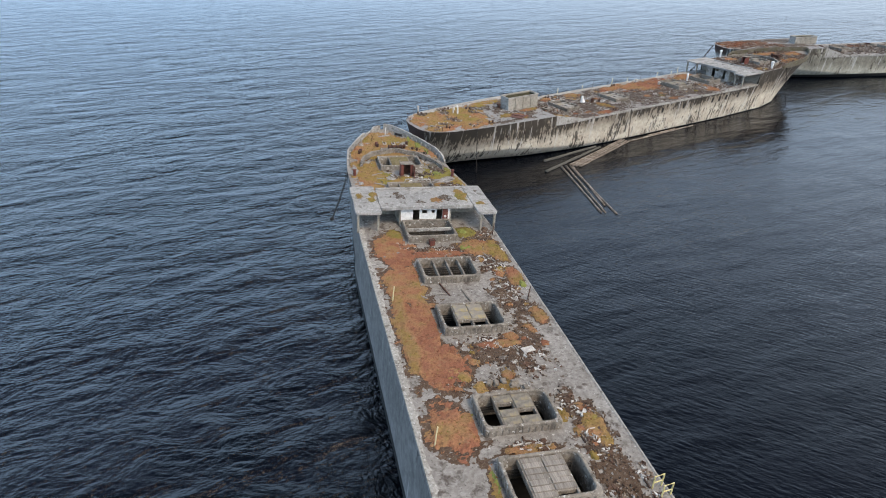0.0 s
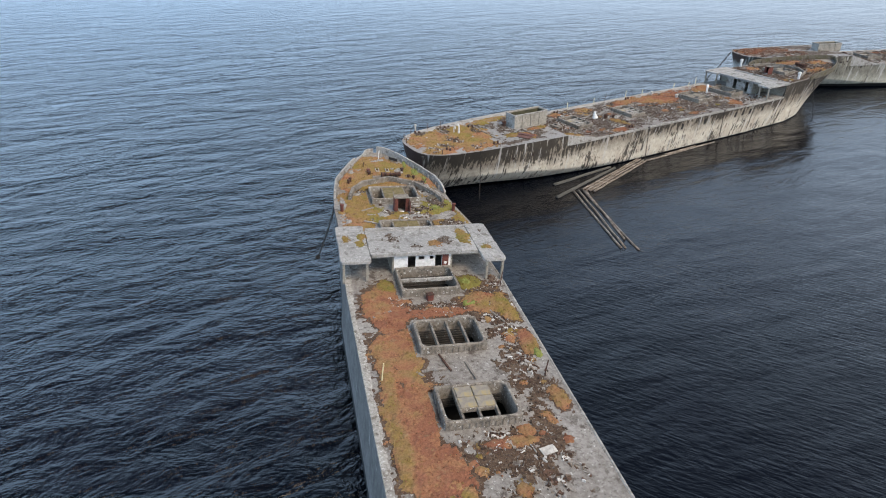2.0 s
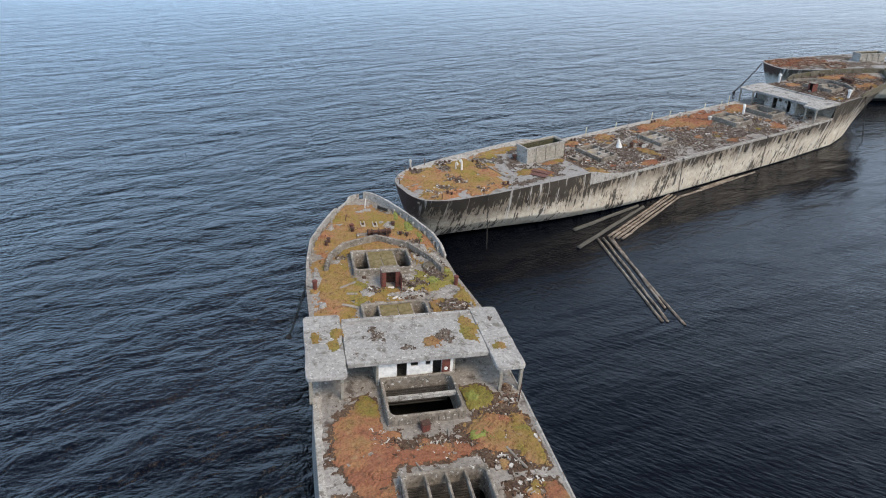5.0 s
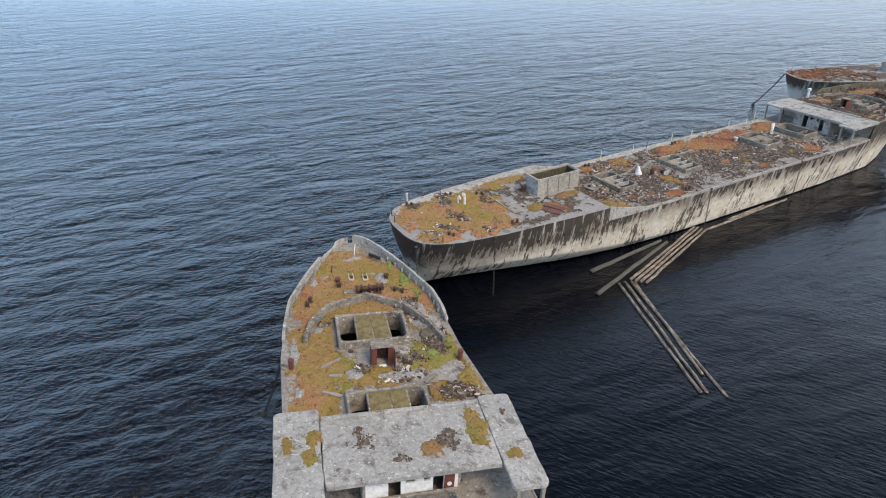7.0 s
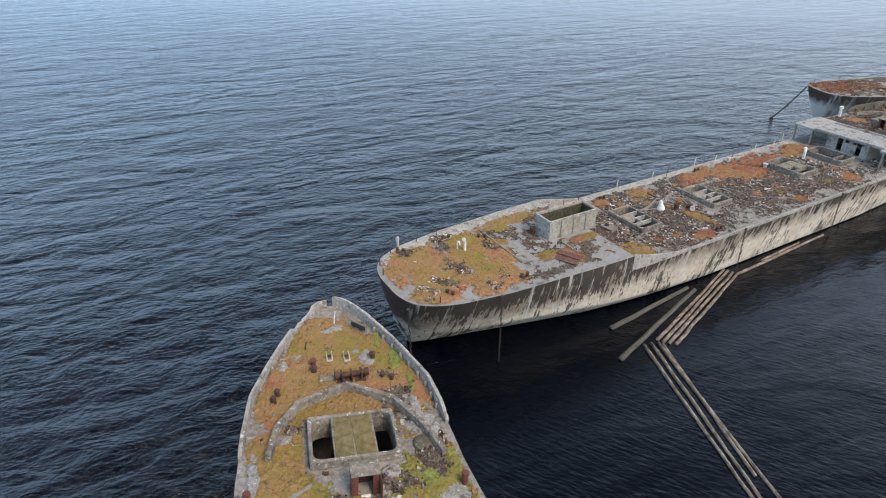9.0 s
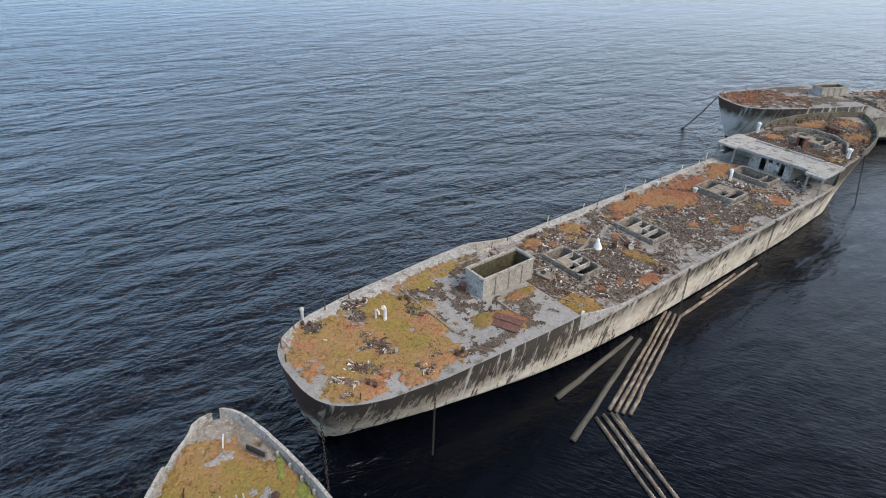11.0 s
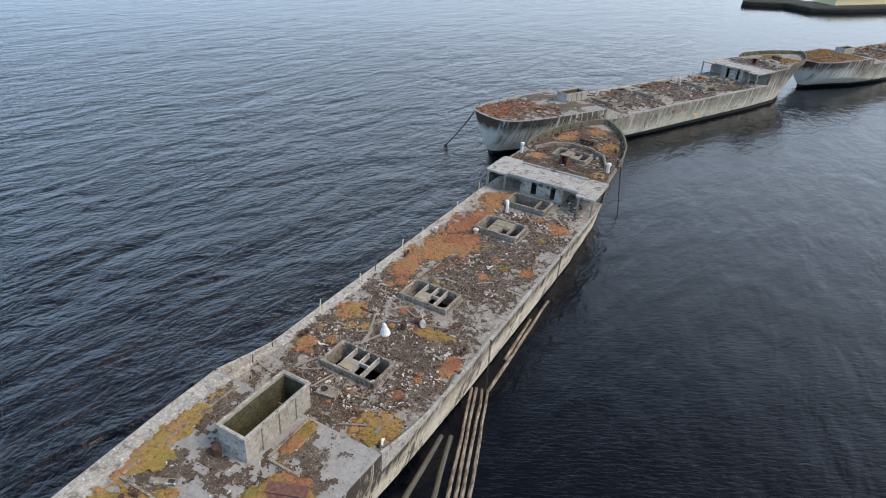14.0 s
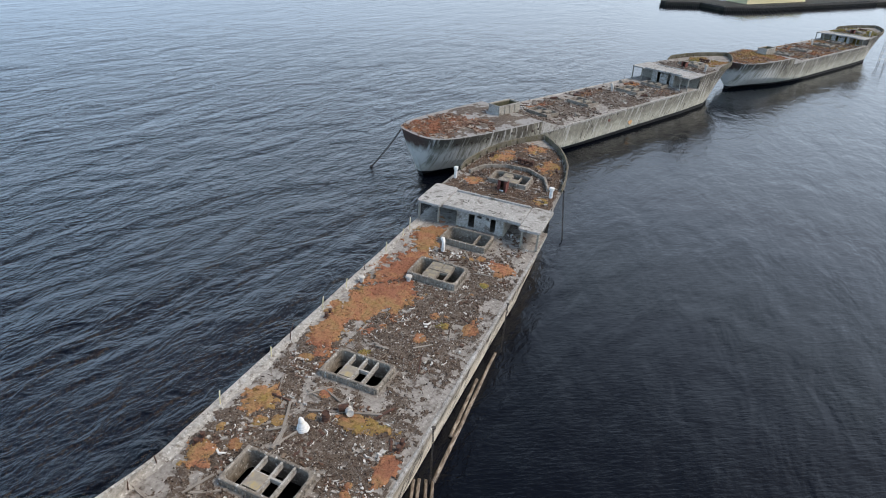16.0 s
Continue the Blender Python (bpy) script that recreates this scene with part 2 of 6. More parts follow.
def water_material():
    """Dark open sea: swell, wind waves and ripples; finer slanting ripples in the lee of the ships."""
    m, nt, b = nodes_of("sea_water")
    b.inputs["Base Color"].default_value = (0.0003, 0.0009, 0.0034, 1)
    b.inputs["IOR"].default_value = 1.33
    b.inputs["Roughness"].default_value = 0.06
    swell = noise_tex(nt, turned(nt, (0.055, 0.12, 1), 15), 1.0, 2, 0.5, 0.5)
    waves = noise_tex(nt, turned(nt, (0.22, 0.37, 1), 12), 1.0, 4, 0.6, 0.5)
    chop = noise_tex(nt, turned(nt, (0.85, 1.5, 1), 8), 1.0, 4, 0.6, 0.5)
    rip = noise_tex(nt, turned(nt, (2.4, 3.9, 1), 14), 1.0, 3, 0.6, 0.4)
    slant = noise_tex(nt, turned(nt, (0.7, 2.8, 1), -36), 1.0, 3, 0.55, 0.3)
    slow = noise_tex(nt, turned(nt, (0.09, 0.21, 1), 22), 1.0, 3, 0.5, 0.25)
    # open water lies to the north-west of the line of hulks
    sep = nt.nodes.new("ShaderNodeSeparateXYZ")
    nt.links.new(mapped(nt, (1, 1, 1)), sep.inputs[0])
    side = math_node(nt, "SUBTRACT", math_node(nt, "MULTIPLY", sep.outputs["X"], 0.46), math_node(nt, "MULTIPLY", math_node(nt, "SUBTRACT", sep.outputs["Y"], 60.0), 0.89))
    # ... and to the west of the first one
    west = math_node(nt, "ADD", math_node(nt, "MULTIPLY", math_node(nt, "SUBTRACT", sep.outputs["X"], 12.8), 0.989), math_node(nt, "MULTIPLY", math_node(nt, "ADD", sep.outputs["Y"], 55.0), 0.146))
    side = math_node(nt, "MINIMUM", side, west)
    windy = ramp(nt, math_node(nt, "ADD", math_node(nt, "MULTIPLY", side, 0.012), 0.42), [(0.30, 1.0), (0.56, 0.0)])
    lee = math_node(nt, "SUBTRACT", 1.0, windy)
    gust = ramp(nt, noise_tex(nt, turned(nt, (0.012, 0.03, 1), 16), 1.0, 3, 0.5, 0.8), [(0.35, 0.55), (0.65, 1.2)])
    big = math_node(nt, "MULTIPLY", math_node(nt, "ADD", math_node(nt, "MULTIPLY", swell, 2.0), math_node(nt, "MULTIPLY", waves, 1.15)), windy)
    small = math_node(nt, "MULTIPLY", math_node(nt, "ADD", math_node(nt, "MULTIPLY", chop, 0.3), math_node(nt, "MULTIPLY", rip, 0.1)), math_node(nt, "MULTIPLY", gust, math_node(nt, "ADD", math_node(nt, "MULTIPLY", windy, 0.86), 0.14)))
    # the wind dies down further out, towards the north-east
    out = math_node(nt, "ADD", math_node(nt, "MULTIPLY", sep.outputs["X"], 0.5), math_node(nt, "MULTIPLY", sep.outputs["Y"], 0.8))
    calm = ramp(nt, math_node(nt, "MULTIPLY", out, 0.0033), [(0.36, 1.0), (1.0, 0.2)])
    near = ramp(nt, math_node(nt, "MULTIPLY", out, 0.01), [(0.45, 0.08), (1.15, 0.02)])
    far = ramp(nt, math_node(nt, "MULTIPLY", out, 0.005), [(0.45, 0.0), (0.8, 0.2)])
    sheltered = math_node(nt, "MULTIPLY", math_node(nt, "ADD", math_node(nt, "MULTIPLY", slant, near), math_node(nt, "ADD", math_node(nt, "MULTIPLY", slow, 0.4), math_node(nt, "MULTIPLY", waves, far))), lee)
    bump(nt, b, math_node(nt, "MULTIPLY", math_node(nt, "ADD", math_node(nt, "ADD", big, small), sheltered), calm), 1.0, 1.0)
    return m


M_DECK = concrete("deck_concrete", (0.14, 0.125, 0.108), (0.25, 0.232, 0.21), (0.36, 0.342, 0.315), stain=(0.06, 0.043, 0.033), stain_at=0.585, lime=0.68)
M_POOP = concrete("poop_concrete", (0.205, 0.198, 0.188), (0.265, 0.258, 0.248), (0.325, 0.318, 0.305), stain=(0.10, 0.088, 0.072), stain_at=0.63, lime=0.71, k=0.8)
M_ROOF = concrete("roof_concrete", (0.20, 0.196, 0.185), (0.31, 0.303, 0.288), (0.43, 0.42, 0.40), stain=(0.12, 0.108, 0.09), stain_at=0.59, lime=0.645, k=1.1)
M_WALL = concrete("wall_concrete", (0.18, 0.162, 0.13), (0.29, 0.268, 0.225), (0.41, 0.385, 0.335), stain=(0.10, 0.085, 0.065), stain_at=0.62)
M_EDGE = concrete("gunwale_concrete", (0.20, 0.185, 0.165), (0.33, 0.315, 0.285), (0.47, 0.455, 0.425), stain=(0.11, 0.09, 0.07), stain_at=0.585, lime=0.63, k=1.5)
M_COAM = concrete("coaming_concrete", (0.115, 0.098, 0.078), (0.215, 0.188, 0.154), (0.35, 0.318, 0.27), stain=(0.07, 0.06, 0.05), stain_at=0.58, lime=0.65)
# near-black colour that stands in for the shade inside holds and openings
M_HOLE_SHADE = plain("hole_shade", (0.026, 0.024, 0.022), 0.95)
M_HULL_A = hull_concrete("hull_grey", (0.20, 0.19, 0.175), (0.24, 0.23, 0.215), (0.085, 0.078, 0.07), 0.76, 1.2)
M_HULL_B = hull_concrete("hull_stained", (0.26, 0.22, 0.168), (0.60, 0.535, 0.43), (0.028, 0.022, 0.016), 0.603, 4.2, 0.57, 0.5, 0.4)
M_HULL_C = hull_concrete("hull_far", (0.225, 0.21, 0.165), (0.44, 0.415, 0.335), (0.06, 0.052, 0.04), 0.66, 3.0, 0.55, 0.66, 0.95, 0.9)
M_MOSS = moss_material("moss")
M_SOIL = concrete("littered_soil", (0.036, 0.021, 0.013), (0.088, 0.052, 0.031), (0.15, 0.105, 0.07), stain=(0.17, 0.13, 0.09), stain_at=0.61, lime=0.69, rough=1.0, k=3.4)
M_GRIT = concrete("gritty_soil", (0.038, 0.026, 0.019), (0.088, 0.064, 0.047), (0.17, 0.142, 0.116), stain=(0.23, 0.207, 0.18), stain_at=0.60, lime=0.67, rough=1.0, k=2.6)
M_CHIP = island_material("rubble", [(0.0, (0.03, 0.022, 0.018)), (0.55, (0.09, 0.058, 0.04)), (0.82, (0.17, 0.135, 0.105)), (0.93, (0.34, 0.325, 0.30)), (1.0, (0.5, 0.485, 0.46))])
M_LITTER = island_material("litter", [(0.0, (0.045, 0.028, 0.02)), (0.4, (0.12, 0.065, 0.042)), (0.62, (0.20, 0.16, 0.12)), (0.78, (0.34, 0.325, 0.30)), (1.0, (0.62, 0.61, 0.58))])
M_DRIFT = island_material("drift_litter", [(0.0, (0.03, 0.022, 0.017)), (0.5, (0.085, 0.055, 0.04)), (0.8, (0.16, 0.13, 0.105)), (1.0, (0.40, 0.38, 0.35))])
M_RUBBISH = island_material("rusty_litter", [(0.0, (0.06, 0.03, 0.02)), (0.5, (0.14, 0.07, 0.04)), (0.8, (0.20, 0.13, 0.085)), (1.0, (0.36, 0.33, 0.29))])
M_PLATE = plain("red_rusted_plate", (0.13, 0.058, 0.045), 0.85, 0.4, 3.0, col2=(0.17, 0.10, 0.08))
M_SWARD = plain("green_moss", (0.17, 0.19, 0.045), 1.0, 0.35, 3.0, col2=(0.23, 0.25, 0.07))
M_CRUST = concrete("lime_crust", (0.18, 0.172, 0.155), (0.28, 0.272, 0.255), (0.41, 0.40, 0.38), stain=(0.11, 0.09, 0.07), stain_at=0.57, lime=0.66, k=1.6)
M_RUST = plain("rusted_iron", (0.06, 0.03, 0.021), 0.9, 0.5, 4.0, col2=(0.13, 0.055, 0.03))
M_WHITE = plain("white_paint", (0.66, 0.655, 0.63), 0.7, 0.25, 2.5, col2=(0.78, 0.775, 0.75))
M_ROOF_B = concrete("worn_roof_concrete", (0.22, 0.215, 0.20), (0.33, 0.322, 0.305), (0.43, 0.422, 0.40), stain=(0.09, 0.08, 0.065), stain_at=0.585, lime=0.66)
M_MOSSY = concrete("mossy_concrete", (0.07, 0.06, 0.045), (0.125, 0.108, 0.08), (0.20, 0.18, 0.145), stain=(0.085, 0.075, 0.035), stain_at=0.53, lime=0.70)
M_RED = plain("red_paint", (0.12, 0.036, 0.025), 0.75, 0.4, 3.0)
M_PLANK = wood_material("grey_plank", (0.24, 0.215, 0.185), (0.10, 0.085, 0.07))
M_LOG = plain("wet_log", (0.17, 0.135, 0.105), 0.85, 0.75, 1.6, col2=(0.40, 0.36, 0.31), stretch=(3, 0.7, 3))
M_LOG_DARK = wood_material("sodden_log", (0.10, 0.095, 0.08), (0.03, 0.03, 0.026))
M_TIMBER = wood_material("tarred_timber", (0.05, 0.045, 0.04), (0.02, 0.018, 0.016))
M_COVER = plain("mossy_cover", (0.16, 0.125, 0.05), 1.0, 0.45, 1.6, col2=(0.21, 0.17, 0.10))
M_OLDWHITE = plain("old_white_paint", (0.42, 0.40, 0.365), 0.75, 0.35, 3.0)
M_LICHEN = plain("lichen_panel", (0.20, 0.178, 0.145), 0.95, 0.45, 1.7, col2=(0.29, 0.24, 0.14))
M_SHEET = plain("weathered_sheet", (0.25, 0.222, 0.18), 0.9, 0.3, 1.1, col2=(0.35, 0.275, 0.12))
M_YELLOW = plain("yellow_paint", (0.60, 0.52, 0.24), 0.6, 0.2)
M_IRON = plain("dark_iron", (0.045, 0.038, 0.033), 0.8, 0.4, 5.0)
M_CREAM = plain("cream_paint", (0.62, 0.54, 0.32), 0.7, 0.2)
M_GRASS = plain("shore_grass", (0.022, 0.022, 0.014), 1.0, 0.5, 0.3, col2=(0.045, 0.042, 0.025))
M_WATER = water_material()

# ---- building helpers ----
rng = np.random.default_rng(7)
TABLE = np.random.default_rng(3).random((256, 256))


def vnoise(x, y, seed=0):
    x, y = np.asarray(x, float) + 17.3 * seed, np.asarray(y, float) + 9.1 * seed
    i, j = np.floor(x).astype(int), np.floor(y).astype(int)
    u, v = x - i, y - j
    u, v = u * u * (3 - 2 * u), v * v * (3 - 2 * v)
    a, b = TABLE[i % 256, j % 256], TABLE[(i + 1) % 256, j % 256]
    c, d = TABLE[i % 256, (j + 1) % 256], TABLE[(i + 1) % 256, (j + 1) % 256]
    return (a * (1 - u) + b * u) * (1 - v) + (c * (1 - u) + d * u) * v


def fbm(x, y, seed=0, octaves=5):
    total, amp, norm = 0.0, 1.0, 0.0
    for k in range(octaves):
        total = total + amp * vnoise(x * 2**k, y * 2**k, seed + 3 * k)
        norm += amp
        amp *= 0.55
    return total / norm


def data_mesh(name, verts, faces, material, smooth=False):
    me = bpy.data.meshes.new(name)
    me.from_pydata([tuple(map(float, v)) for v in verts], [], faces)
    me.materials.append(material)
    if smooth:
        me.shade_smooth()
    return me


def part(name, me, parent=None, label="", at=None):
    ob = new(name, me)
    if parent is not None:
        ob.parent = parent
    if at is not None:
        ob.matrix_basis = at
    if label:
        ob["label"] = label
    return ob


def fixture(name, me, ship, label, category, at, group=""):
    """A thing of its own that stands on a ship's deck."""
    ob = new(name, me)
    ob.matrix_world = ship.m @ at
    return tagged(ob, label, category, group)


class Geo:
    """Collects pieces of one mesh."""

    def __init__(self):
        self.v, self.f = [], []

    def add(self, verts, faces):
        n = len(self.v)
        self.v += [tuple(p) for p in verts]
        self.f += [tuple(n + i for i in f) for f in faces]
        return self

    def box(self, x0, x1, y0, y1, z0, z1, c=0.03):
        """A box with chamfered upright and top edges."""
        c = min(c, 0.3 * min(abs(x1 - x0), abs(y1 - y0), abs(z1 - z0)))
        def loop(z, d, e):
            return [(x0 + d + e, y0 + d, z), (x1 - d - e, y0 + d, z), (x1 - d, y0 + d + e, z), (x1 - d, y1 - d - e, z),
                    (x1 - d - e, y1 - d, z), (x0 + d + e, y1 - d, z), (x0 + d, y1 - d - e, z), (x0 + d, y0 + d + e, z)]
        vs = loop(z0, 0, c) + loop(z1 - c, 0, c) + loop(z1, c, c)
        fs = [tuple(range(7, -1, -1)), tuple(range(16, 24))]
        for k in range(2):
            for i in range(8):
                j = (i + 1) % 8
                fs.append((8 * k + i, 8 * k + j, 8 * k + 8 + j, 8 * k + 8 + i))
        return self.add(vs, fs)

    def ragged(self, x0, x1, y0, y1, z0, z1, r=0.3, amp=0.06, seed=0):
        """A slab with rounded corners and a worn, uneven edge."""
        ring = []
        pts = rounded(x0, x1, y0, y1, r, 4)
        for a, b in zip(pts, pts[1:] + pts[:1]):
            n = max(1, int(math.hypot(b[0] - a[0], b[1] - a[1]) / 0.35))
            ring += [(a[0] + (b[0] - a[0]) * k / n, a[1] + (b[1] - a[1]) * k / n) for k in range(n)]
        cx, cy = 0.5 * (x0 + x1), 0.5 * (y0 + y1)
        out = []
        for x, y in ring:
            d = amp * (float(fbm(x * 1.3, y * 1.3, seed, 3)) - 0.62) * 3
            h = math.hypot(x - cx, y - cy)
            out.append((x + d * (x - cx) / h, y + d * (y - cy) / h))
        n = len(out)
        loops = [[(x, y, z0) for x, y in out], [(x, y, z1 - 0.05) for x, y in out], [(x + 0.05 * (cx - x) / abs(cx - x + 1e-6), y + 0.05 * (cy - y) / abs(cy - y + 1e-6), z1) for x, y in out]]
        vs = [p for l in loops for p in l]
        fs = [tuple(range(n - 1, -1, -1)), tuple(range(2 * n, 3 * n))]
        for k in range(2):
            fs += [(k * n + i, k * n + (i + 1) % n, k * n + n + (i + 1) % n, k * n + n + i) for i in range(n)]
        return self.add(vs, fs)

    def tube(self, path, radii, n=10, caps=True):
        path = [Vector(p) for p in path]
        radii = [radii] * len(path) if isinstance(radii, (int, float)) else radii
        vs, fs = [], []
        for i, p in enumerate(path):
            d = (path[min(i + 1, len(path) - 1)] - path[max(i - 1, 0)]).normalized()
            ref = Vector((1, 0, 0)) if abs(d.x) < 0.8 else Vector((0, 1, 0))
            a = d.cross(ref).normalized()
            b = d.cross(a)
            for k in range(n):
                w = 2 * math.pi * k / n
                vs.append(tuple(p + radii[i] * (math.cos(w) * a + math.sin(w) * b)))
        for i in range(len(path) - 1):
            for k in range(n):
                j = (k + 1) % n
                fs.append((i * n + k, i * n + j, i * n + n + j, i * n + n + k))
        if caps:
            fs += [tuple(range(n - 1, -1, -1)), tuple((len(path) - 1) * n + k for k in range(n))]
        return self.add(vs, fs)

    def lathe(self, profile, n=16, cx=0.0, cy=0.0):
        """Profile: rows of radius, z."""
        vs = [(cx + r * math.cos(2 * math.pi * k / n), cy + r * math.sin(2 * math.pi * k / n), z) for r, z in profile for k in range(n)]
        fs = []
        for i in range(len(profile) - 1):
            for k in range(n):
                j = (k + 1) % n
                fs.append((i * n + k, i * n + j, i * n + n + j, i * n + n + k))
        fs.append(tuple((len(profile) - 1) * n + k for k in range(n)))
        fs.append(tuple(range(n - 1, -1, -1)))
        return self.add(vs, fs)

    def mesh(self, name, material, smooth=False):
        return data_mesh(name, self.v, self.f, material, smooth)


def table(rows, x):
    return np.interp(x, [a for a, _ in rows], [b for _, b in rows])


def rounded(x0, x1, y0, y1, r, n=5):
    pts = []
    for cx, cy, a0 in ((x1 - r, y1 - r, 0), (x0 + r, y1 - r, 90), (x0 + r, y0 + r, 180), (x1 - r, y0 + r, 270)):
        for k in range(n + 1):
            a = radians(a0 + 90 * k / n)
            pts.append((cx + r * math.cos(a), cy + r * math.sin(a)))
    return pts


def ring_wall(x0, x1, y0, y1, z0, z1, thick, r_out=0.15, r_in=0.55, below=1.2):
    """A rectangular coaming with rounded corners; its inner face goes on below the deck."""
    o, i = rounded(x0, x1, y0, y1, r_out), rounded(x0 + thick, x1 - thick, y0 + thick, y1 - thick, r_in)
    mid = rounded(x0 + 0.06, x1 - 0.06, y0 + 0.06, y1 - 0.06, r_out)
    mid2 = rounded(x0 + thick - 0.05, x1 - thick + 0.05, y0 + thick - 0.05, y1 - thick + 0.05, r_in)
    n = len(o)
    loops = [[(*p, z0) for p in o], [(*p, z1 - 0.06) for p in o], [(*p, z1) for p in mid], [(*p, z1) for p in mid2], [(*p, z1 - 0.06) for p in i], [(*p, z0 - below) for p in i]]
    g = Geo()
    g.v = [p for l in loops for p in l]
    for k in range(len(loops) - 1):
        for a in range(n):
            b = (a + 1) % n
            g.f.append((k * n + a, k * n + b, k * n + n + b, k * n + n + a))
    return g


# ---- ships ----
class Ship:
    def __init__(self, ox, oy, yaw, tilt, length, beam, water, poop, main, fore, y_poop, y_fore, hull, label, skew=0.0, counter=True):
        self.skew, self.counter = skew, counter
        self.Ln, self.beam, self.water = length, beam, water
        self.zp, self.zm, self.zf, self.yp, self.yf = poop, main, fore, y_poop, y_fore
        self.m = pose(ox, oy, 0, 0, tilt, yaw)
        self.root = new("concrete_ship")
        self.root.matrix_world = self.m
        tagged(self.root, label, "ship", "hulks of the breakwater")
        self.hull_mat, self.holes = hull, []

    def deck(self, y):
        y = np.asarray(y, float)
        rise = 0.45 * (np.clip((y - self.yf) / (self.Ln - self.yf), 0, 1)) ** 2
        return np.where(y < self.yp, self.zp, np.where(y < self.yf, self.zm, self.zf + rise))

    def mid(self, y):
        return self.skew * np.clip((np.asarray(y, float) - self.yf - 1) / 9, 0, 1)

    def half(self, y):
        return table(self.beam, y)

    def knuckle(self, y):
        """The share of the height at which the counter turns in under the hull."""
        if not self.counter:
            return 0.12
        return float(table([(0, 3.3), (12, 3.2), (17, 2.9), (23, 2.1), (32, 1.2), (42, 0.65), (200, 0.6)], y)) / float(self.deck(y))

    def section(self, y, v):
        """Half width, and place along the ship, of the side at a share v of the height."""
        d, w, top = float(self.half(y)), float(table(self.water, y)), float(self.deck(y))
        aft, bow = np.clip(1 - y / 34, 0, 1), np.clip((y - self.Ln + 30) / 30, 0, 1)
        q = max(v, 0)
        f = (1 - aft - bow) * q + aft * (1 - (1 - q) ** 2) + bow * (0.5 * q + 0.5 * q**2.2) if aft + bow <= 1 else q
        x = w + (d - w) * f
        if self.counter and y < self.Ln - 34:
            # a nearly straight side above the knuckle, a soffit below it
            k = self.knuckle(y)
            slope = float(table([(0, 0.42), (4, 0.5), (8.5, 0.4), (15, 0.23), (26, 0.2), (200, 0.22)], y))
            ref = float(table([(0, top), (14, top), (24, self.zm), (200, self.zm)], y))
            edge = d - slope * (ref - k * top)
            w = min(w, edge)
            x = d - slope * max(ref - q * top, 0) if q >= k else w + (edge - w) * (q / k) ** 0.6
        return x, y - (1 - q) * 7.5 * bow**2.2 + (1 - q) ** 2 * 2.2 * np.clip(1 - y / 8, 0, 1)

    def porthole(self, side, y, v, r=0.16):
        """A round opening in the side, with an iron ring."""
        x, yy = self.section(y, v)
        x2, _ = self.section(y, v + 0.05)
        lean = math.degrees(math.atan2(x2 - x, 0.05 * float(self.deck(y))))
        rim = Geo().lathe([(0.7 * r, -0.1), (1.25 * r, -0.1), (1.25 * r, 0.02), (r, 0.04), (0.9 * r, -0.04)], 12).mesh("porthole", M_RUST)
        p = part("porthole", rim, self.root, "small rusty porthole in the side", at=pose(side * x, yy, v * float(self.deck(y)), 0, side * (90 + lean), 0))
        # a near-black disc paints the shade inside the porthole
        part("hole", Geo().lathe([(0.02, 0.005), (0.95 * r, 0.005), (0.95 * r, 0.02), (0.02, 0.022)], 12).mesh("hole", M_HOLE_SHADE), p)

    def freeing_port(self, side, y, v, w=0.6, h=1.2):
        """A tall scupper in the side; a near-black block paints the shade in its opening."""
        x, yy = self.section(y, v)
        x2, _ = self.section(y, v + 0.05)
        lean = math.degrees(math.atan2(x2 - x, 0.05 * float(self.deck(y))))
        p = part("freeing_port", Geo().box(-h / 2, h / 2, -w / 2, w / 2, -0.1, 0.03, 0.04).mesh("freeing_port", M_HOLE_SHADE), self.root, "tall scupper in the side with its shade painted dark", at=pose(side * x, yy, v * float(self.deck(y)), 0, side * (90 + lean), 0))
        part("sill", Geo().box(h / 2, h / 2 + 0.1, -w / 2 - 0.05, w / 2 + 0.05, -0.1, 0.1, 0.02).mesh("sill", M_COAM), p)

    def hull(self):
        Ln = self.Ln
        ys = np.concatenate([np.linspace(0, 1, 17) ** 2.4 * 10, np.arange(11, Ln - 26, 1.5), np.linspace(Ln - 26, Ln - 3, 24), Ln - 3 + 3 * np.sqrt(np.linspace(0.05, 1, 10))])
        ys = np.unique(np.concatenate([ys, [self.yp - 1e-3, self.yp, self.yf - 1e-3, self.yf]]))
        rows = []
        for y in ys:
            k = self.knuckle(y)
            levels = [-0.25, 0.0, 0.35 * k, 0.7 * k, 0.92 * k, k] + [k + (1 - k) * u for u in (0.06, 0.16, 0.3, 0.48, 0.66, 0.84, 1.0)]
            side = [(*self.section(y, v), v * float(self.deck(y)), float(self.mid(y))) for v in levels]
            rows.append(side)
        n, k = len(rows), len(levels)
        g = Geo()
        for s in (-1, 1):
            base = len(g.v)
            g.v += [(c + s * x, y, z) for side in rows for x, y, z, c in side]
            for i in range(n - 1):
                for j in range(k - 1):
                    a = base + i * k + j
                    q = (a, a + k, a + k + 1, a + 1)
                    g.f.append(q if s > 0 else q[::-1])
        # close the stern and the stem
        for i, flip in ((0, False), (n - 1, True)):
            for j in range(k - 1):
                a, b = i * k + j, n * k + i * k + j
                q = (a, a + 1, b + 1, b)
                g.f.append(q[::-1] if flip else q)
        me = g.mesh("hull", self.hull_mat)
        me.shade_smooth()
        me.set_sharp_from_angle(angle=radians(35))
        part("hull", me, self.root, "weathered concrete hull streaked with stains")
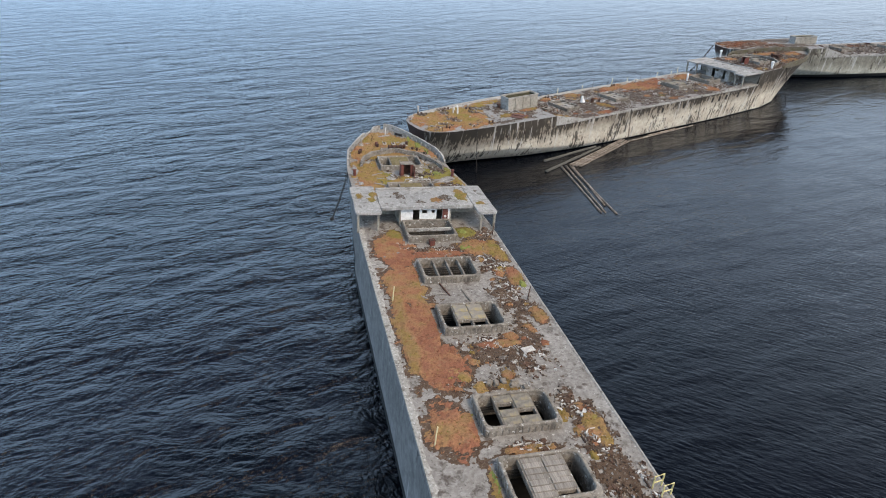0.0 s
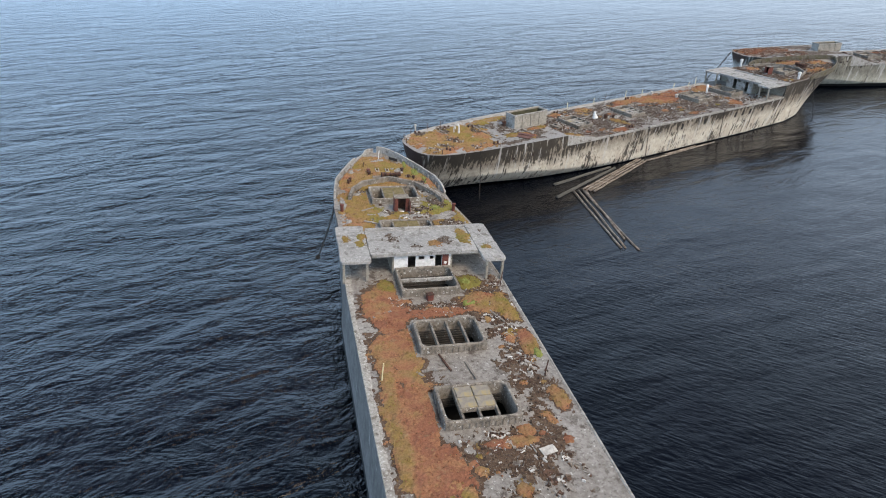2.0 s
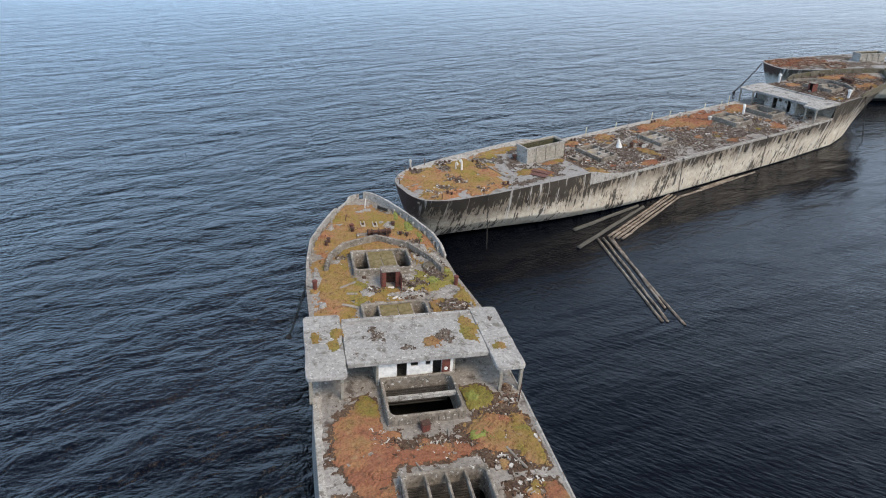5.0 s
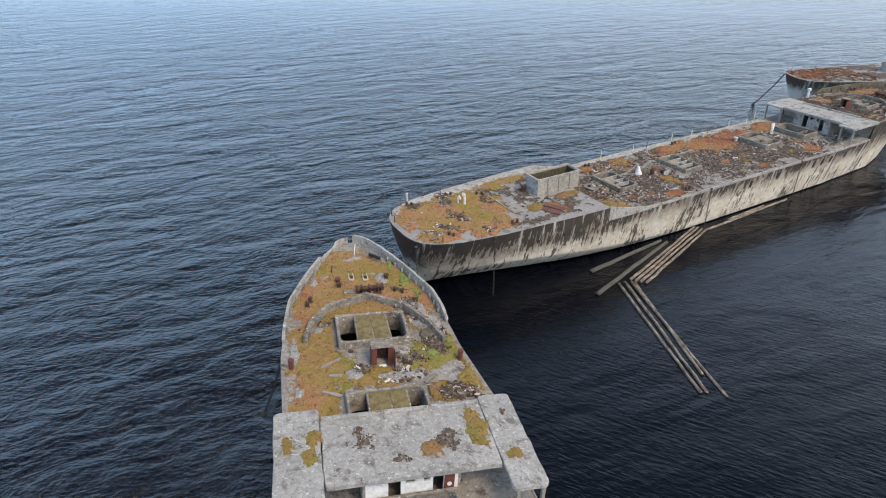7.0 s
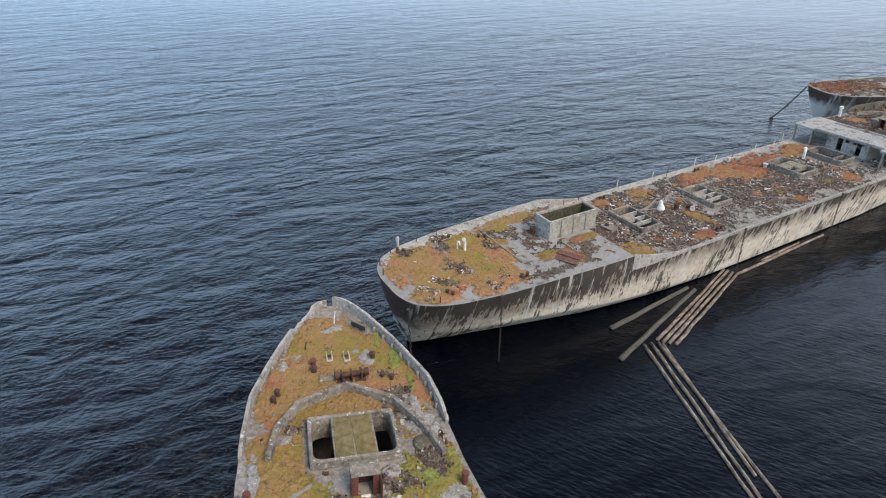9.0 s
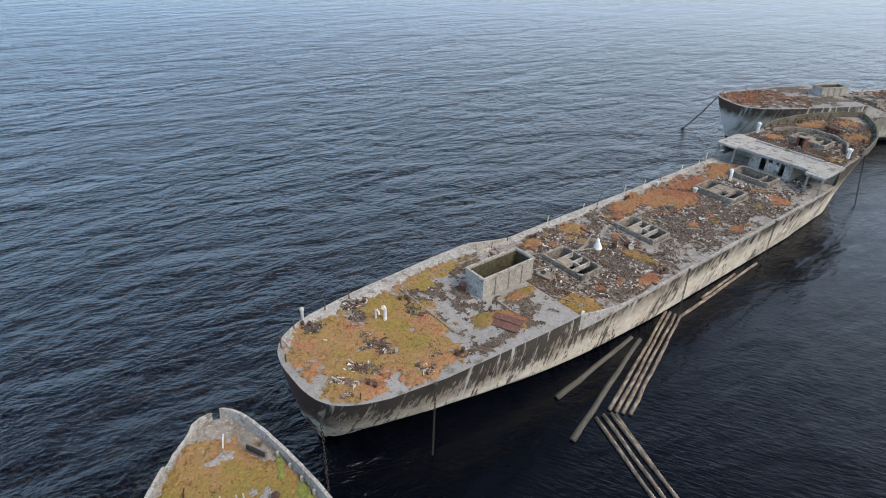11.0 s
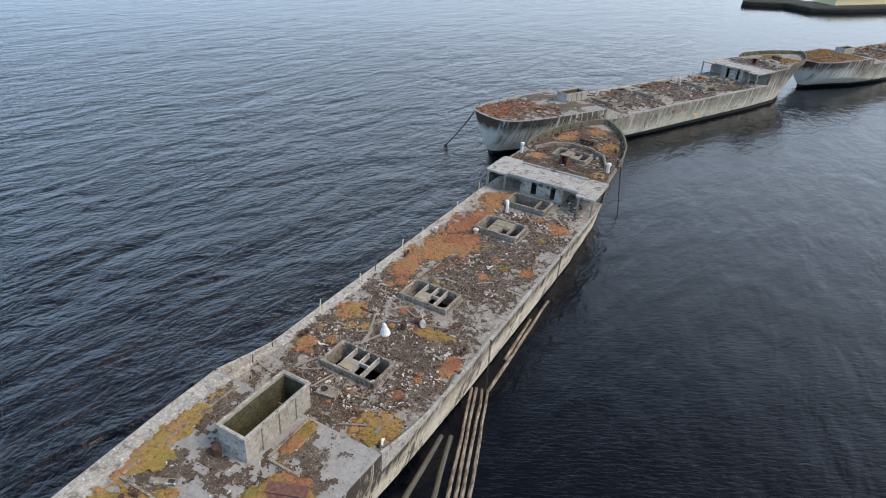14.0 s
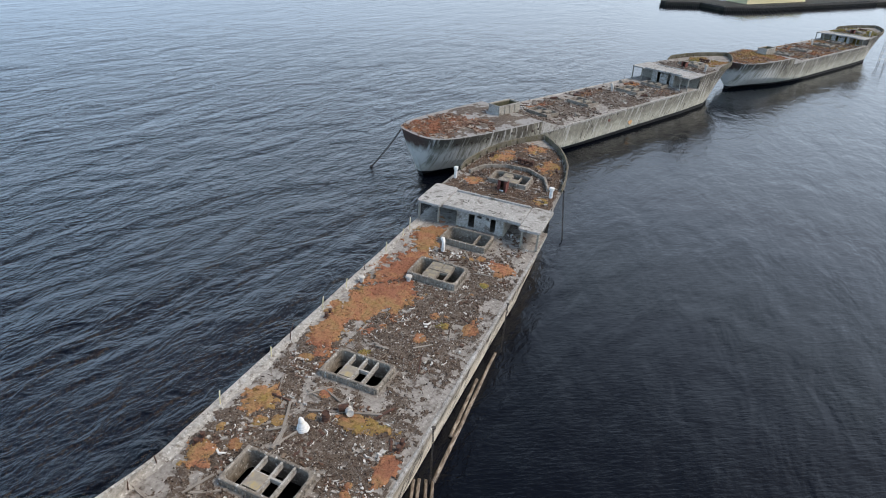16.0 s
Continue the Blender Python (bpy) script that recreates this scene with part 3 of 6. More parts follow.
        # transverse faces at the steps of the deck
        for name, y, z0, z1 in (("poop_bulkhead", self.yp, self.zm - 0.05, self.zp), ("forecastle_bulkhead", self.yf, self.zm - 0.05, self.zf)):
            d = float(self.half(y)) - 0.02
            s = 0.12 if name[0] == "f" else -0.12
            part(name, Geo().box(-d, d, min(y, y + s), max(y, y + s), z0, z1 - 0.004, 0.01).mesh(name, M_WALL), self.root)

    def plates(self):
        """The three decks, with the hatch openings cut out."""
        for name, a, b in (("poop_deck", 0.0, self.yp), ("main_deck", self.yp, self.yf), ("forecastle_deck", self.yf, self.Ln)):
            ys = set(np.arange(math.ceil(a), b, 1.0)) | {a, b - 1e-3}
            if name == "poop_deck":
                ys |= set(np.linspace(0, 1, 17) ** 2.4 * 10)
            if name == "forecastle_deck":
                ys |= set(np.linspace(self.Ln - 4, self.Ln, 14))
            here = [h for h in self.holes if a <= h[2] < b]
            for x0, x1, y0, y1 in here:
                ys |= {y0, y1}
            ys = sorted(ys)
            g = Geo()
            for y, y2 in zip(ys, ys[1:]):
                if y2 - y < 1e-6:
                    continue
                mid = 0.5 * (y + y2)
                cuts = sorted((x0, x1) for x0, x1, y0, y1 in here if y0 <= mid <= y1)
                d, d2 = float(self.half(y)), float(self.half(y2))
                z, z2 = float(self.deck(min(y, b - 1e-3))), float(self.deck(min(y2, b - 1e-3)))
                c, c2 = float(self.mid(y)), float(self.mid(y2))
                left, left2 = c - d, c2 - d2
                for x0, x1 in cuts + [(None, None)]:
                    r, r2 = (c + d, c2 + d2) if x0 is None else (x0, x0)
                    g.add([(left, y, z), (r, y, z), (r2, y2, z2), (left2, y2, z2)], [(0, 1, 2, 3)])
                    left, left2 = x1, x1
            part(name, g.mesh(name, M_POOP if name == "poop_deck" else M_DECK), self.root, "bare grey concrete deck with patches of dirt")
        # one floor inside, coloured near-black for the shade seen through the openings
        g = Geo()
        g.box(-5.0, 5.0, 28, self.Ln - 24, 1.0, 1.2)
        part("hold_floor", g.mesh("hold_floor", M_HOLE_SHADE), self.root)
        part("hold_floor", Geo().box(-3.0, 3.0, self.Ln - 23.9, self.Ln - 15.4, 2.6, 2.8).mesh("hold_floor", M_HOLE_SHADE), self.root)

    def edge_strip(self, side, y0, y1, width, rise, name="gunwale", material=None, seed=0):
        g = Geo()
        ys = np.arange(y0, y1 + 0.01, 0.25)
        for i, y in enumerate(ys):
            d, z = float(self.half(y)), float(self.deck(min(max(y, y0 + 1e-3), y1 - 1e-3)))
            w = max(0.12, width * (0.05 + 1.15 * float(fbm(y * 0.3, 2.0 + side, 11 + seed)) + 0.8 * float(fbm(y * 1.3, 7.0 + side, 17 + seed))))
            r = rise * (0.7 + 0.6 * float(fbm(y * 0.9, 5.0 + side, 13 + seed)))
            g.v += [(side * (d + 0.03), y, z - 0.25), (side * (d + 0.03), y, z + r), (side * (d - 0.5 * w), y, z + r * 0.9), (side * (d - w), y, z - 0.02)]
            if i:
                for j in range(3):
                    a = 4 * i + j
                    q = (a - 4, a, a + 1, a - 3)
                    g.f.append(q if side > 0 else q[::-1])
        n = len(g.v)
        g.f += [(0, 1, 2, 3), (n - 4, n - 3, n - 2, n - 1)]
        part(name, g.mesh(name, material or M_EDGE), self.root, "pale lime-stained concrete edge")

    def poop_wing(self, side, reach):
        """A side wall that slopes down from the poop to the main deck."""
        g = Geo()
        ys = np.linspace(self.yp, self.yp + reach, 15)
        for i, y in enumerate(ys):
            d, u = float(self.half(y)), (y - self.yp) / reach
            h = (self.zp - self.zm) * (1 - u) ** 1.3 + 0.12
            x0, x1 = side * (d + 0.02), side * (d - 0.22)
            g.v += [(x0, y, self.zm - 0.3), (x0, y, self.zm + h), (x1, y, self.zm + h - 0.01), (x1, y, self.zm - 0.05)]
            if i:
                for j in range(3):
                    a = 4 * i + j
                    q = (a - 4, a, a + 1, a - 3)
                    g.f.append(q if side > 0 else q[::-1])
        n = len(g.v)
        g.f += [(0, 1, 2, 3), (n - 1, n - 2, n - 3, n - 4)]
        part("side_wing", g.mesh("side_wing", M_EDGE), self.root, "low side wall sloping down to the main deck")

    def bulwark(self, side, y0, height, stays=1.2, material=None, broken=None):
        ys = np.unique(np.concatenate([np.arange(y0, self.Ln - 5, 0.5), np.arange(self.Ln - 5, self.Ln - 3, 0.25), np.linspace(self.Ln - 3, self.Ln - 0.02, 12)]))
        g = Geo()
        for i, y in enumerate(ys):
            d, z = max(float(self.half(y)), 0.12), float(self.deck(y))
            h = height * min(1.0, 0.35 + (y - y0) * 0.5) * (0.90 + 0.16 * float(fbm(y * 1.6, 3 + side, 3, 3)))
            if broken and broken[0] < y < broken[1]:
                h *= 0.3 + 0.25 * float(vnoise(y * 3.1, 8))
            inner, c = max(d - 0.2, 0.02), float(self.mid(y))
            g.v += [(c + side * (d + 0.02), y, z - 0.3), (c + side * (d + 0.05), y, z + h), (c + side * inner, y - 0.03, z + h), (c + side * inner, y - 0.03, z - 0.1)]
            if i:
                for j in range(3):
                    a = 4 * i + j
                    q = (a - 4, a, a + 1, a - 3)
                    g.f.append(q if side > 0 else q[::-1])
        g.f += [(0, 1, 2, 3)]
        wall = part("bulwark", g.mesh("bulwark", material or M_EDGE), self.root, "curved concrete bulwark round the bow")
        stay = Geo().box(-0.2, 0, -0.06, 0.06, 0, height * 0.62, 0.05).mesh("stay", material or M_COAM)
        for y in np.arange(y0 + 1.5, self.Ln - 3.5, stays):
            d = float(self.half(y)) - 0.26
            if broken and broken[0] - 0.3 < y < broken[1] + 0.3:
                continue
            part("stay", stay, wall, at=pose(float(self.mid(y)) + side * d, y, float(self.deck(y)) - 0.02, 0, 0, 0 if side > 0 else 180))

    def hatch(self, x0, x1, y0, y1, h=0.75, beams=(-1.25, 0.0, 1.25), cells=(), rows=2, brackets=True, lip=0.25, panel=None, ties=True, bar=None, battens=0, low=0.18, rib=None):
        """A cargo hatch: coaming, beams fore and aft, and the cover panels that are left in the given cells."""
        z = float(self.deck(0.5 * (y0 + y1)))
        self.holes.append((x0 + 0.1, x1 - 0.1, y0 + 0.1, y1 - 0.1))
        c = part("hatch_coaming", ring_wall(x0, x1, y0, y1, z - 0.02, z + h, lip).mesh("hatch_coaming", M_COAM), self.root, "raised concrete hatch coaming with rounded corners")
        mx = 0.5 * (x0 + x1)
        for bx in beams:
            me = Geo().box(-0.09, 0.09, y0 + 0.2, y1 - 0.2, z + h - 0.62, z + h - low, 0.02).mesh("beam", rib or M_COAM)
            part("beam", me, c, at=pose(mx + bx, 0, 0))
        ya, yb = y0 + lip + 0.05, y1 - lip - 0.05
        for col, row in cells:
            bx0, bx1 = mx + beams[col] + 0.1, mx + beams[col + 1] - 0.1
            w = (yb - ya) / rows
            hx, hy = 0.5 * (bx1 - bx0) + 0.06, 0.5 * w - 0.025
            me = Geo().box(-hx, hx, -hy, hy, -0.06, 0.06, 0.02).mesh("cover_panel", panel or M_LICHEN)
            part("cover_panel", me, c, "weathered cover slab", at=pose(0.5 * (bx0 + bx1), ya + (row + 0.5) * w, z + h - low + 0.02 + 0.03 * ((row * 7 + col * 3) % 3 - 1), 0.8 * ((row + col) % 3 - 1), 0, 1.5 * ((row * 5 + col * 2) % 3 - 1)))
        # cross ties between the beams
        if len(beams) > 1 and ties:
            for row in range(1, rows):
                yy = ya + row * (yb - ya) / rows
                me = Geo().box(mx + beams[0], mx + beams[-1], yy - 0.09, yy + 0.09, z + h - 0.5, z + h - low - 0.02, 0.02).mesh("cross_tie", rib or M_COAM)
                part("cross_tie", me, c)
        if brackets:
            me = Geo().box(-0.07, 0.07, -0.09, 0, 0.1, h * 0.7, 0.03).mesh("bracket", M_COAM)
            for x in np.arange(x0 + 0.35, x1 - 0.2, 0.5):
                part("bracket", me, c, at=pose(x, y0 + 0.01, z))
                part("bracket", me, c, at=pose(x, y1 - 0.01, z, 0, 0, 180))
            for y in np.arange(y0 + 0.4, y1 - 0.2, 0.5):
                part("bracket", me, c, at=pose(x0 + 0.01, y, z, 0, 0, -90))
                part("bracket", me, c, at=pose(x1 - 0.01, y, z, 0, 0, 90))
        if bar is not None:
            me = Geo().box(x0 + lip, x1 - lip, bar - 0.13, bar + 0.13, z + h - 0.5, z + h - 0.16, 0.02).mesh("cross_bar", M_EDGE)
            part("cross_bar", me, c, "pale bar across the opening")
        # wooden battens against the inner wall
        me = Geo().box(x0 + lip + 0.1, x1 - lip - 0.1, -0.1, 0, -0.06, 0.06, 0.02).mesh("batten", M_TIMBER)
        for k in range(battens):
            part("batten", me, c, at=pose(0, y1 - lip - 0.02, z + h - 1.15 - 0.24 * k))
        return c

    def post(self, x, y, h, r=0.06, lean=0.0, material=None, label="thin rusty rail post", name="rail_post"):
        z = float(self.deck(y))
        g = Geo().tube([(0, 0, -0.1), (0.3 * lean, 0, 0.5 * h), (lean, 0.1 * lean, h)], [r, r * 0.9, r * 0.8], 8)
        return part(name, g.mesh(name, material or M_RUST), self.root, label, at=pose(x, y, z))

    def bollards(self, x, y, turn=0.0, s=1.0):
        """A twin mooring bollard on a base plate."""
        z = float(self.deck(y))
        b = fixture("bollard", Geo().box(-0.75 * s, 0.75 * s, -0.28 * s, 0.28 * s, 0, 0.1).mesh("bollard", M_RUST), self, "rusted twin mooring bollard", "bollard", group="mooring bollards", at=pose(x, y, z, 0, 0, turn))
        me = Geo().lathe([(0.2 * s, 0.08), (0.17 * s, 0.2), (0.17 * s, 0.5 * s), (0.24 * s, 0.55 * s), (0.22 * s, 0.66 * s), (0.05, 0.68 * s)], 14).mesh("bitt", M_RUST)
        for dx in (-0.42 * s, 0.42 * s):
            part("bitt", me, b, at=pose(dx, 0, 0))

    def cowl(self, x, y, h, r=0.22, turn=0.0, hook=True, material=None):
        """A ventilator pipe with a bent head."""
        z = float(self.deck(y))
        pts = [(0, 0, 0), (0, 0, 0.72 * h)]
        if hook:
            pts += [(0, 0.35 * r, 0.86 * h), (0, 1.0 * r, 0.96 * h), (0, 2.0 * r, 0.99 * h)]
            rad = [r, r, 1.08 * r, 1.2 * r, 1.35 * r]
        else:
            pts += [(0, 0, 0.78 * h), (0, 0, h * 0.95), (0, 0, h)]
            rad = [r, r, 1.5 * r, 1.4 * r, 0.6 * r]
        v = fixture("ventilator", Geo().tube(pts, rad, 14).mesh("ventilator", material or M_OLDWHITE), self, "white painted ventilator pipe with bent head", "ventilator", group="deck ventilators", at=pose(x, y, z, 0, 0, turn))
        part("flange", Geo().lathe([(1.5 * r, 0.0), (1.5 * r, 0.07), (1.1 * r, 0.1)], 14).mesh("flange", M_RUST), v)

    def bridge(self, y0, y1, wing_l, wing_r, wing_y, ztop, front, split=4.9, white=True, roof=None, wing_end=None):
        """The bridge deck roof with its wings, pillars and the house front below it."""
        zm, R = self.zm, roof or M_ROOF
        r = part("bridge_roof", Geo().ragged(-split - 0.1, split + 0.5, y0, y1, ztop - 0.22, ztop, 0.15, 0.06, 3).mesh("bridge_roof", R), self.root, "pale concrete bridge roof with lime stains")
        for s, w in ((-1, wing_l), (1, wing_r)):
            a, b = sorted((s * split + (0.5 if s > 0 else -0.1) + s * 0.004, s * w))
            part("roof_wing", Geo().ragged(a, b, wing_y + (0.9 if s < 0 else 0.0), (wing_end or y1 + 0.5) + (0.5 if s < 0 else 0.0), ztop - 0.26, ztop + 0.03, 0.4, 0.08, 5 + s).mesh("roof_wing", R), r)
        part("roof_kerb", Geo().box(-split, split + 0.4, y1 - 0.2, y1 + 0.12, ztop - 0.1, ztop + 0.22, 0.05).mesh("roof_kerb", R), r)
        part("roof_kerb", Geo().box(-split, split + 0.4, y0 - 0.06, y0 + 0.16, ztop - 0.3, ztop + 0.08, 0.04).mesh("roof_kerb", R), r)
        col = Geo().box(-0.13, 0.13, -0.13, 0.13, zm - 0.02, ztop - 0.27, 0.03).mesh("pillar", M_WALL)
        for x, y in ((-split - 0.5, wing_y + 1.4), (-wing_l + 0.35, wing_y + 1.3), (split + 1.0, wing_y + 0.5), (wing_r - 0.3, wing_y + 0.35)):
            part("pillar", col, r, at=pose(x, y, 0))
        # the house front: a wall with two doorways and two small windows
        M = M_WHITE if white else M_EDGE
        x0, x1 = -3.0, 3.0
        yw = front
        g = Geo()
        zt = ztop - 0.23
        openings = [(-1.55, -0.75, zm + 0.25, zt - 0.15), (-0.45, 0.15, zt - 0.75, zt - 0.3), (0.75, 1.15, zt - 0.75, zt - 0.35), (1.35, 2.05, zm + 0.25, zt - 0.1)]
        xs = [x0] + [v for o in openings for v in o[:2]] + [x1]
        g.box(xs[0], xs[1], yw, yw + 0.18, zm - 0.02, zt, 0.01)
        h = part("house_front", g.mesh("house_front", M), self.root, "white painted bridge house front" if white else "grey concrete bridge house front")
        for k in range(2, len(xs) - 1, 2):
            part("wall_pier", Geo().box(xs[k], xs[k + 1], yw, yw + 0.18, zm - 0.02, zt, 0.01).mesh("wall_pier", M), h)
        for a, b, c, d in openings:
            part("sill_wall", Geo().box(a, b, yw + 0.002, yw + 0.178, zm - 0.02, c, 0.005).mesh("sill_wall", M), h)
            part("lintel", Geo().box(a, b, yw + 0.002, yw + 0.178, d, zt, 0.005).mesh("lintel", M), h)
        part("house_side", Geo().box(x0 - 0.18, x0 - 0.003, yw, self.yf, zm - 0.02, zt, 0.01).mesh("house_side", M_WALL), h)
        part("house_side", Geo().box(x1 + 0.003, x1 + 0.18, yw, self.yf, zm - 0.02, zt, 0.01).mesh("house_side", M_WALL), h)
        if white:
            d = part("door", Geo().box(2.08, 2.75, yw - 0.09, yw - 0.02, zm + 0.25, zt - 0.15, 0.01).mesh("door", M_RED), h, "rust-red door standing open against the wall")
            part("sign", Geo().lathe([(0.16, -0.02), (0.16, 0.02), (0.12, 0.03)], 12).mesh("sign", M_WHITE), d, "round white plate", at=pose(2.42, yw - 0.11, zm + 1.15, 90))
        return r


def field(patches, x, y):
    """How far inside the nearest patch a place lies, and that patch's tint."""
    best, tint, total = np.full(np.shape(x), -9.0), np.zeros(np.shape(x)), np.full(np.shape(x), 1e-12)
    for px, py, rx, ry, t in patches:
        f = 1 - ((x - px) / rx) ** 2 - ((y - py) / ry) ** 2
        f = np.where(f < 0, np.maximum(f, -4) * 0.35, f)
        w = np.exp(np.clip(f * 5, -20, 5))
        tint, total = tint + t * w, total + w
        best = np.maximum(best, f)
    return best, tint / total


def cover(ship, name, patches, y0, y1, cell, thick, material, label, category, seed, rough=1.5, at=0.10, z_of=None, tufts=0.0, tuft=(0.05, 0.14), chips=0.0, under=0.0, limit=None, inset=0.25, chip=1.0):
    """A layer lying on the deck in the given patches, with a ragged edge, and tufts on it."""
    xs, ys = np.arange(-8.6, 8.61, cell), np.arange(y0, y1 + 1e-6, cell)
    X, Y = np.meshgrid(xs, ys)
    X = X + (fbm(X * 1.9, Y * 1.9, seed + 40, 2) - 0.5) * cell
    f, tint = field(patches, X, Y)
    m = f * 0.8 + (fbm(X * 0.55, Y * 0.55, seed) - 0.5) * rough + (fbm(X * 2.3, Y * 2.3, seed + 5, 3) - 0.5) * 0.85 * rough + (vnoise(X * 6.1, Y * 6.1, seed + 8) - 0.5) * 0.3 * rough - at
    inside = np.abs(X - ship.mid(Y)) < (ship.half(Y) - inset if limit is None else limit)
    for hx0, hx1, hy0, hy1 in ship.holes if z_of is None else ():
        inside &= ~((X > hx0 - 0.35) & (X < hx1 + 0.35) & (Y > hy0 - 0.35) & (Y < hy1 + 0.35))
    m = np.where(inside, m, -1.0)
    base = ship.deck(Y) if z_of is None else np.full(X.shape, z_of)
    Z = base + np.clip(m * 2.2, -0.5, 1.0) * thick * (0.6 + 0.8 * fbm(X * 1.4, Y * 1.4, seed + 9, 3)) + (fbm(X * 4, Y * 4, seed + 2, 2) - 0.5) * thick * 0.7
    keep = m > -0.12
    nx = len(xs)
    full = keep[:-1, :-1] & keep[1:, :-1] & keep[:-1, 1:] & keep[1:, 1:]
    jj, ii = np.nonzero(full)
    used = np.unique(np.concatenate([jj * nx + ii, jj * nx + ii + 1, (jj + 1) * nx + ii, (jj + 1) * nx + ii + 1]))
    if not len(used):
        return
    index = np.full(X.size, -1)
    index[used] = np.arange(len(used))
    V = np.stack([X.ravel()[used], Y.ravel()[used], Z.ravel()[used]], 1)
    T = tint.ravel()[used] + (fbm(V[:, 0] * 0.35, V[:, 1] * 0.35, seed + 21, 3) - 0.5) * 1.1
    F = np.stack([index[jj * nx + ii], index[jj * nx + ii + 1], index[(jj + 1) * nx + ii + 1], index[(jj + 1) * nx + ii]], 1)
    verts, faces, tints = [tuple(v) for v in V.tolist()], [tuple(q) for q in F.tolist()], T.tolist()
    r = np.random.default_rng(seed)
    if tufts:
        ok = np.nonzero(m.ravel()[used] > 0.03)[0]
        for k in r.choice(ok, int(len(ok) * tufts)) if len(ok) else ():
            x, y, z = V[k] + r.normal(0, 0.12, 3) * (1, 1, 0)
            h, w, a = r.uniform(*tuft), r.uniform(0.05, 0.13), r.uniform(0, 6.28)
            n = len(verts)
            for q in range(3):
                verts.append((x + w * math.cos(a + 2.1 * q), y + w * math.sin(a + 2.1 * q), z - 0.03))
            verts.append((x + r.normal(0, 0.05), y + r.normal(0, 0.05), z + h))
            faces += [(n, n + 1, n + 3), (n + 1, n + 2, n + 3), (n + 2, n, n + 3)]
            tints += [T[k] + r.normal(0, 0.2)] * 4
    if under:
        # a dark earth rim round the growth, painting the shadow of its edge
        wide = m > -0.3 - under
        wide &= inside
        wf = wide[:-1, :-1] & wide[1:, :-1] & wide[:-1, 1:] & wide[1:, 1:]
        j2, i2 = np.nonzero(wf)
        u2 = np.unique(np.concatenate([j2 * nx + i2, j2 * nx + i2 + 1, (j2 + 1) * nx + i2, (j2 + 1) * nx + i2 + 1]))
        idx = np.full(X.size, -1)
        idx[u2] = np.arange(len(u2))
        low = np.stack([X.ravel()[u2], Y.ravel()[u2], base.ravel()[u2] + np.clip((m.ravel()[u2] + 0.12 + under) * 0.3, -0.08, 0.02) + 0.02 * (vnoise(X.ravel()[u2] * 5, Y.ravel()[u2] * 5, 4) - 0.3)], 1)
        quads = np.stack([idx[j2 * nx + i2], idx[j2 * nx + i2 + 1], idx[(j2 + 1) * nx + i2 + 1], idx[(j2 + 1) * nx + i2]], 1)
        soil = new("earth", data_mesh("earth", low.tolist(), [tuple(q) for q in quads.tolist()], M_SOIL))
        soil.matrix_world = ship.m
        tagged(soil, "dark brown earth painting the edge shadow round the moss cushions", "earth", kind="stuff")
    me = data_mesh(name, verts, faces, material)
    me.attributes.new("tint", "FLOAT", "POINT").data.foreach_set("value", np.array(tints, dtype=np.float32))
    ob = new(name, me)
    ob.matrix_world = ship.m
    tagged(ob, label, category, kind="stuff")
    if chips:
        ok = np.nonzero(m.ravel()[used] > 0.0)[0]
        g = Geo()
        for k in r.choice(ok, int(len(ok) * chips)) if len(ok) else ():
            x, y, z = V[k] + r.normal(0, 0.15, 3) * (1, 1, 0)
            a, lx, ly, h = r.uniform(0, 6.28), chip * (r.gamma(2.0, 0.04) + 0.025), chip * (r.gamma(2.0, 0.024) + 0.02), chip * r.uniform(0.02, 0.09)
            c, s = math.cos(a), math.sin(a)
            tip = r.normal(0, 0.05, 4)
            ring = [(x + c * p * lx - s * q * ly, y + s * p * lx + c * q * ly) for p, q in ((-1, -0.8), (0.9, -1), (1, 0.8), (-0.8, 1))]
            g.add([(*p, z - 0.03) for p in ring] + [(*p, z + h + t) for p, t in zip(ring, tip)],
                  [(4, 5, 6, 7), (0, 1, 5, 4), (1, 2, 6, 5), (2, 3, 7, 6), (3, 0, 4, 7)])
        rub = new("rubble", g.mesh("rubble", M_CHIP))
        rub.matrix_world = ship.m
        tagged(rub, "scattered chips of broken concrete on the deck", "rubble", kind="stuff")


def plank(ship, x, y, length, turn, width=0.22, thick=0.07, material=None, label="weathered grey plank lying loose on deck", z=None, name="plank", tip=0.0):
    z = float(ship.deck(y)) + 0.06 if z is None else z
    g = Geo()
    n = 6
    sag = rng.normal(0, 0.03)
    for k in range(n + 1):
        u = k / n - 0.5
        w = width * (0.5 + 0.06 * rng.normal())
        zz = sag * (1 - 4 * u * u)
        g.v += [(-w, u * length, zz), (w, u * length, zz), (w, u * length, zz + thick), (-w, u * length, zz + thick)]
        if k:
            for j in range(4):
                a, b = 4 * (k - 1) + j, 4 * (k - 1) + (j + 1) % 4
                g.f.append((a, b, b + 4, a + 4))
    g.f += [(3, 2, 1, 0), (4 * n, 4 * n + 1, 4 * n + 2, 4 * n + 3)]
    ob = new(name, g.mesh(name, material or M_PLANK))
    ob.matrix_world = ship.m @ pose(x, y, z, tip, 0, turn)
    return tagged(ob, label, "plank", "loose planks on deck")


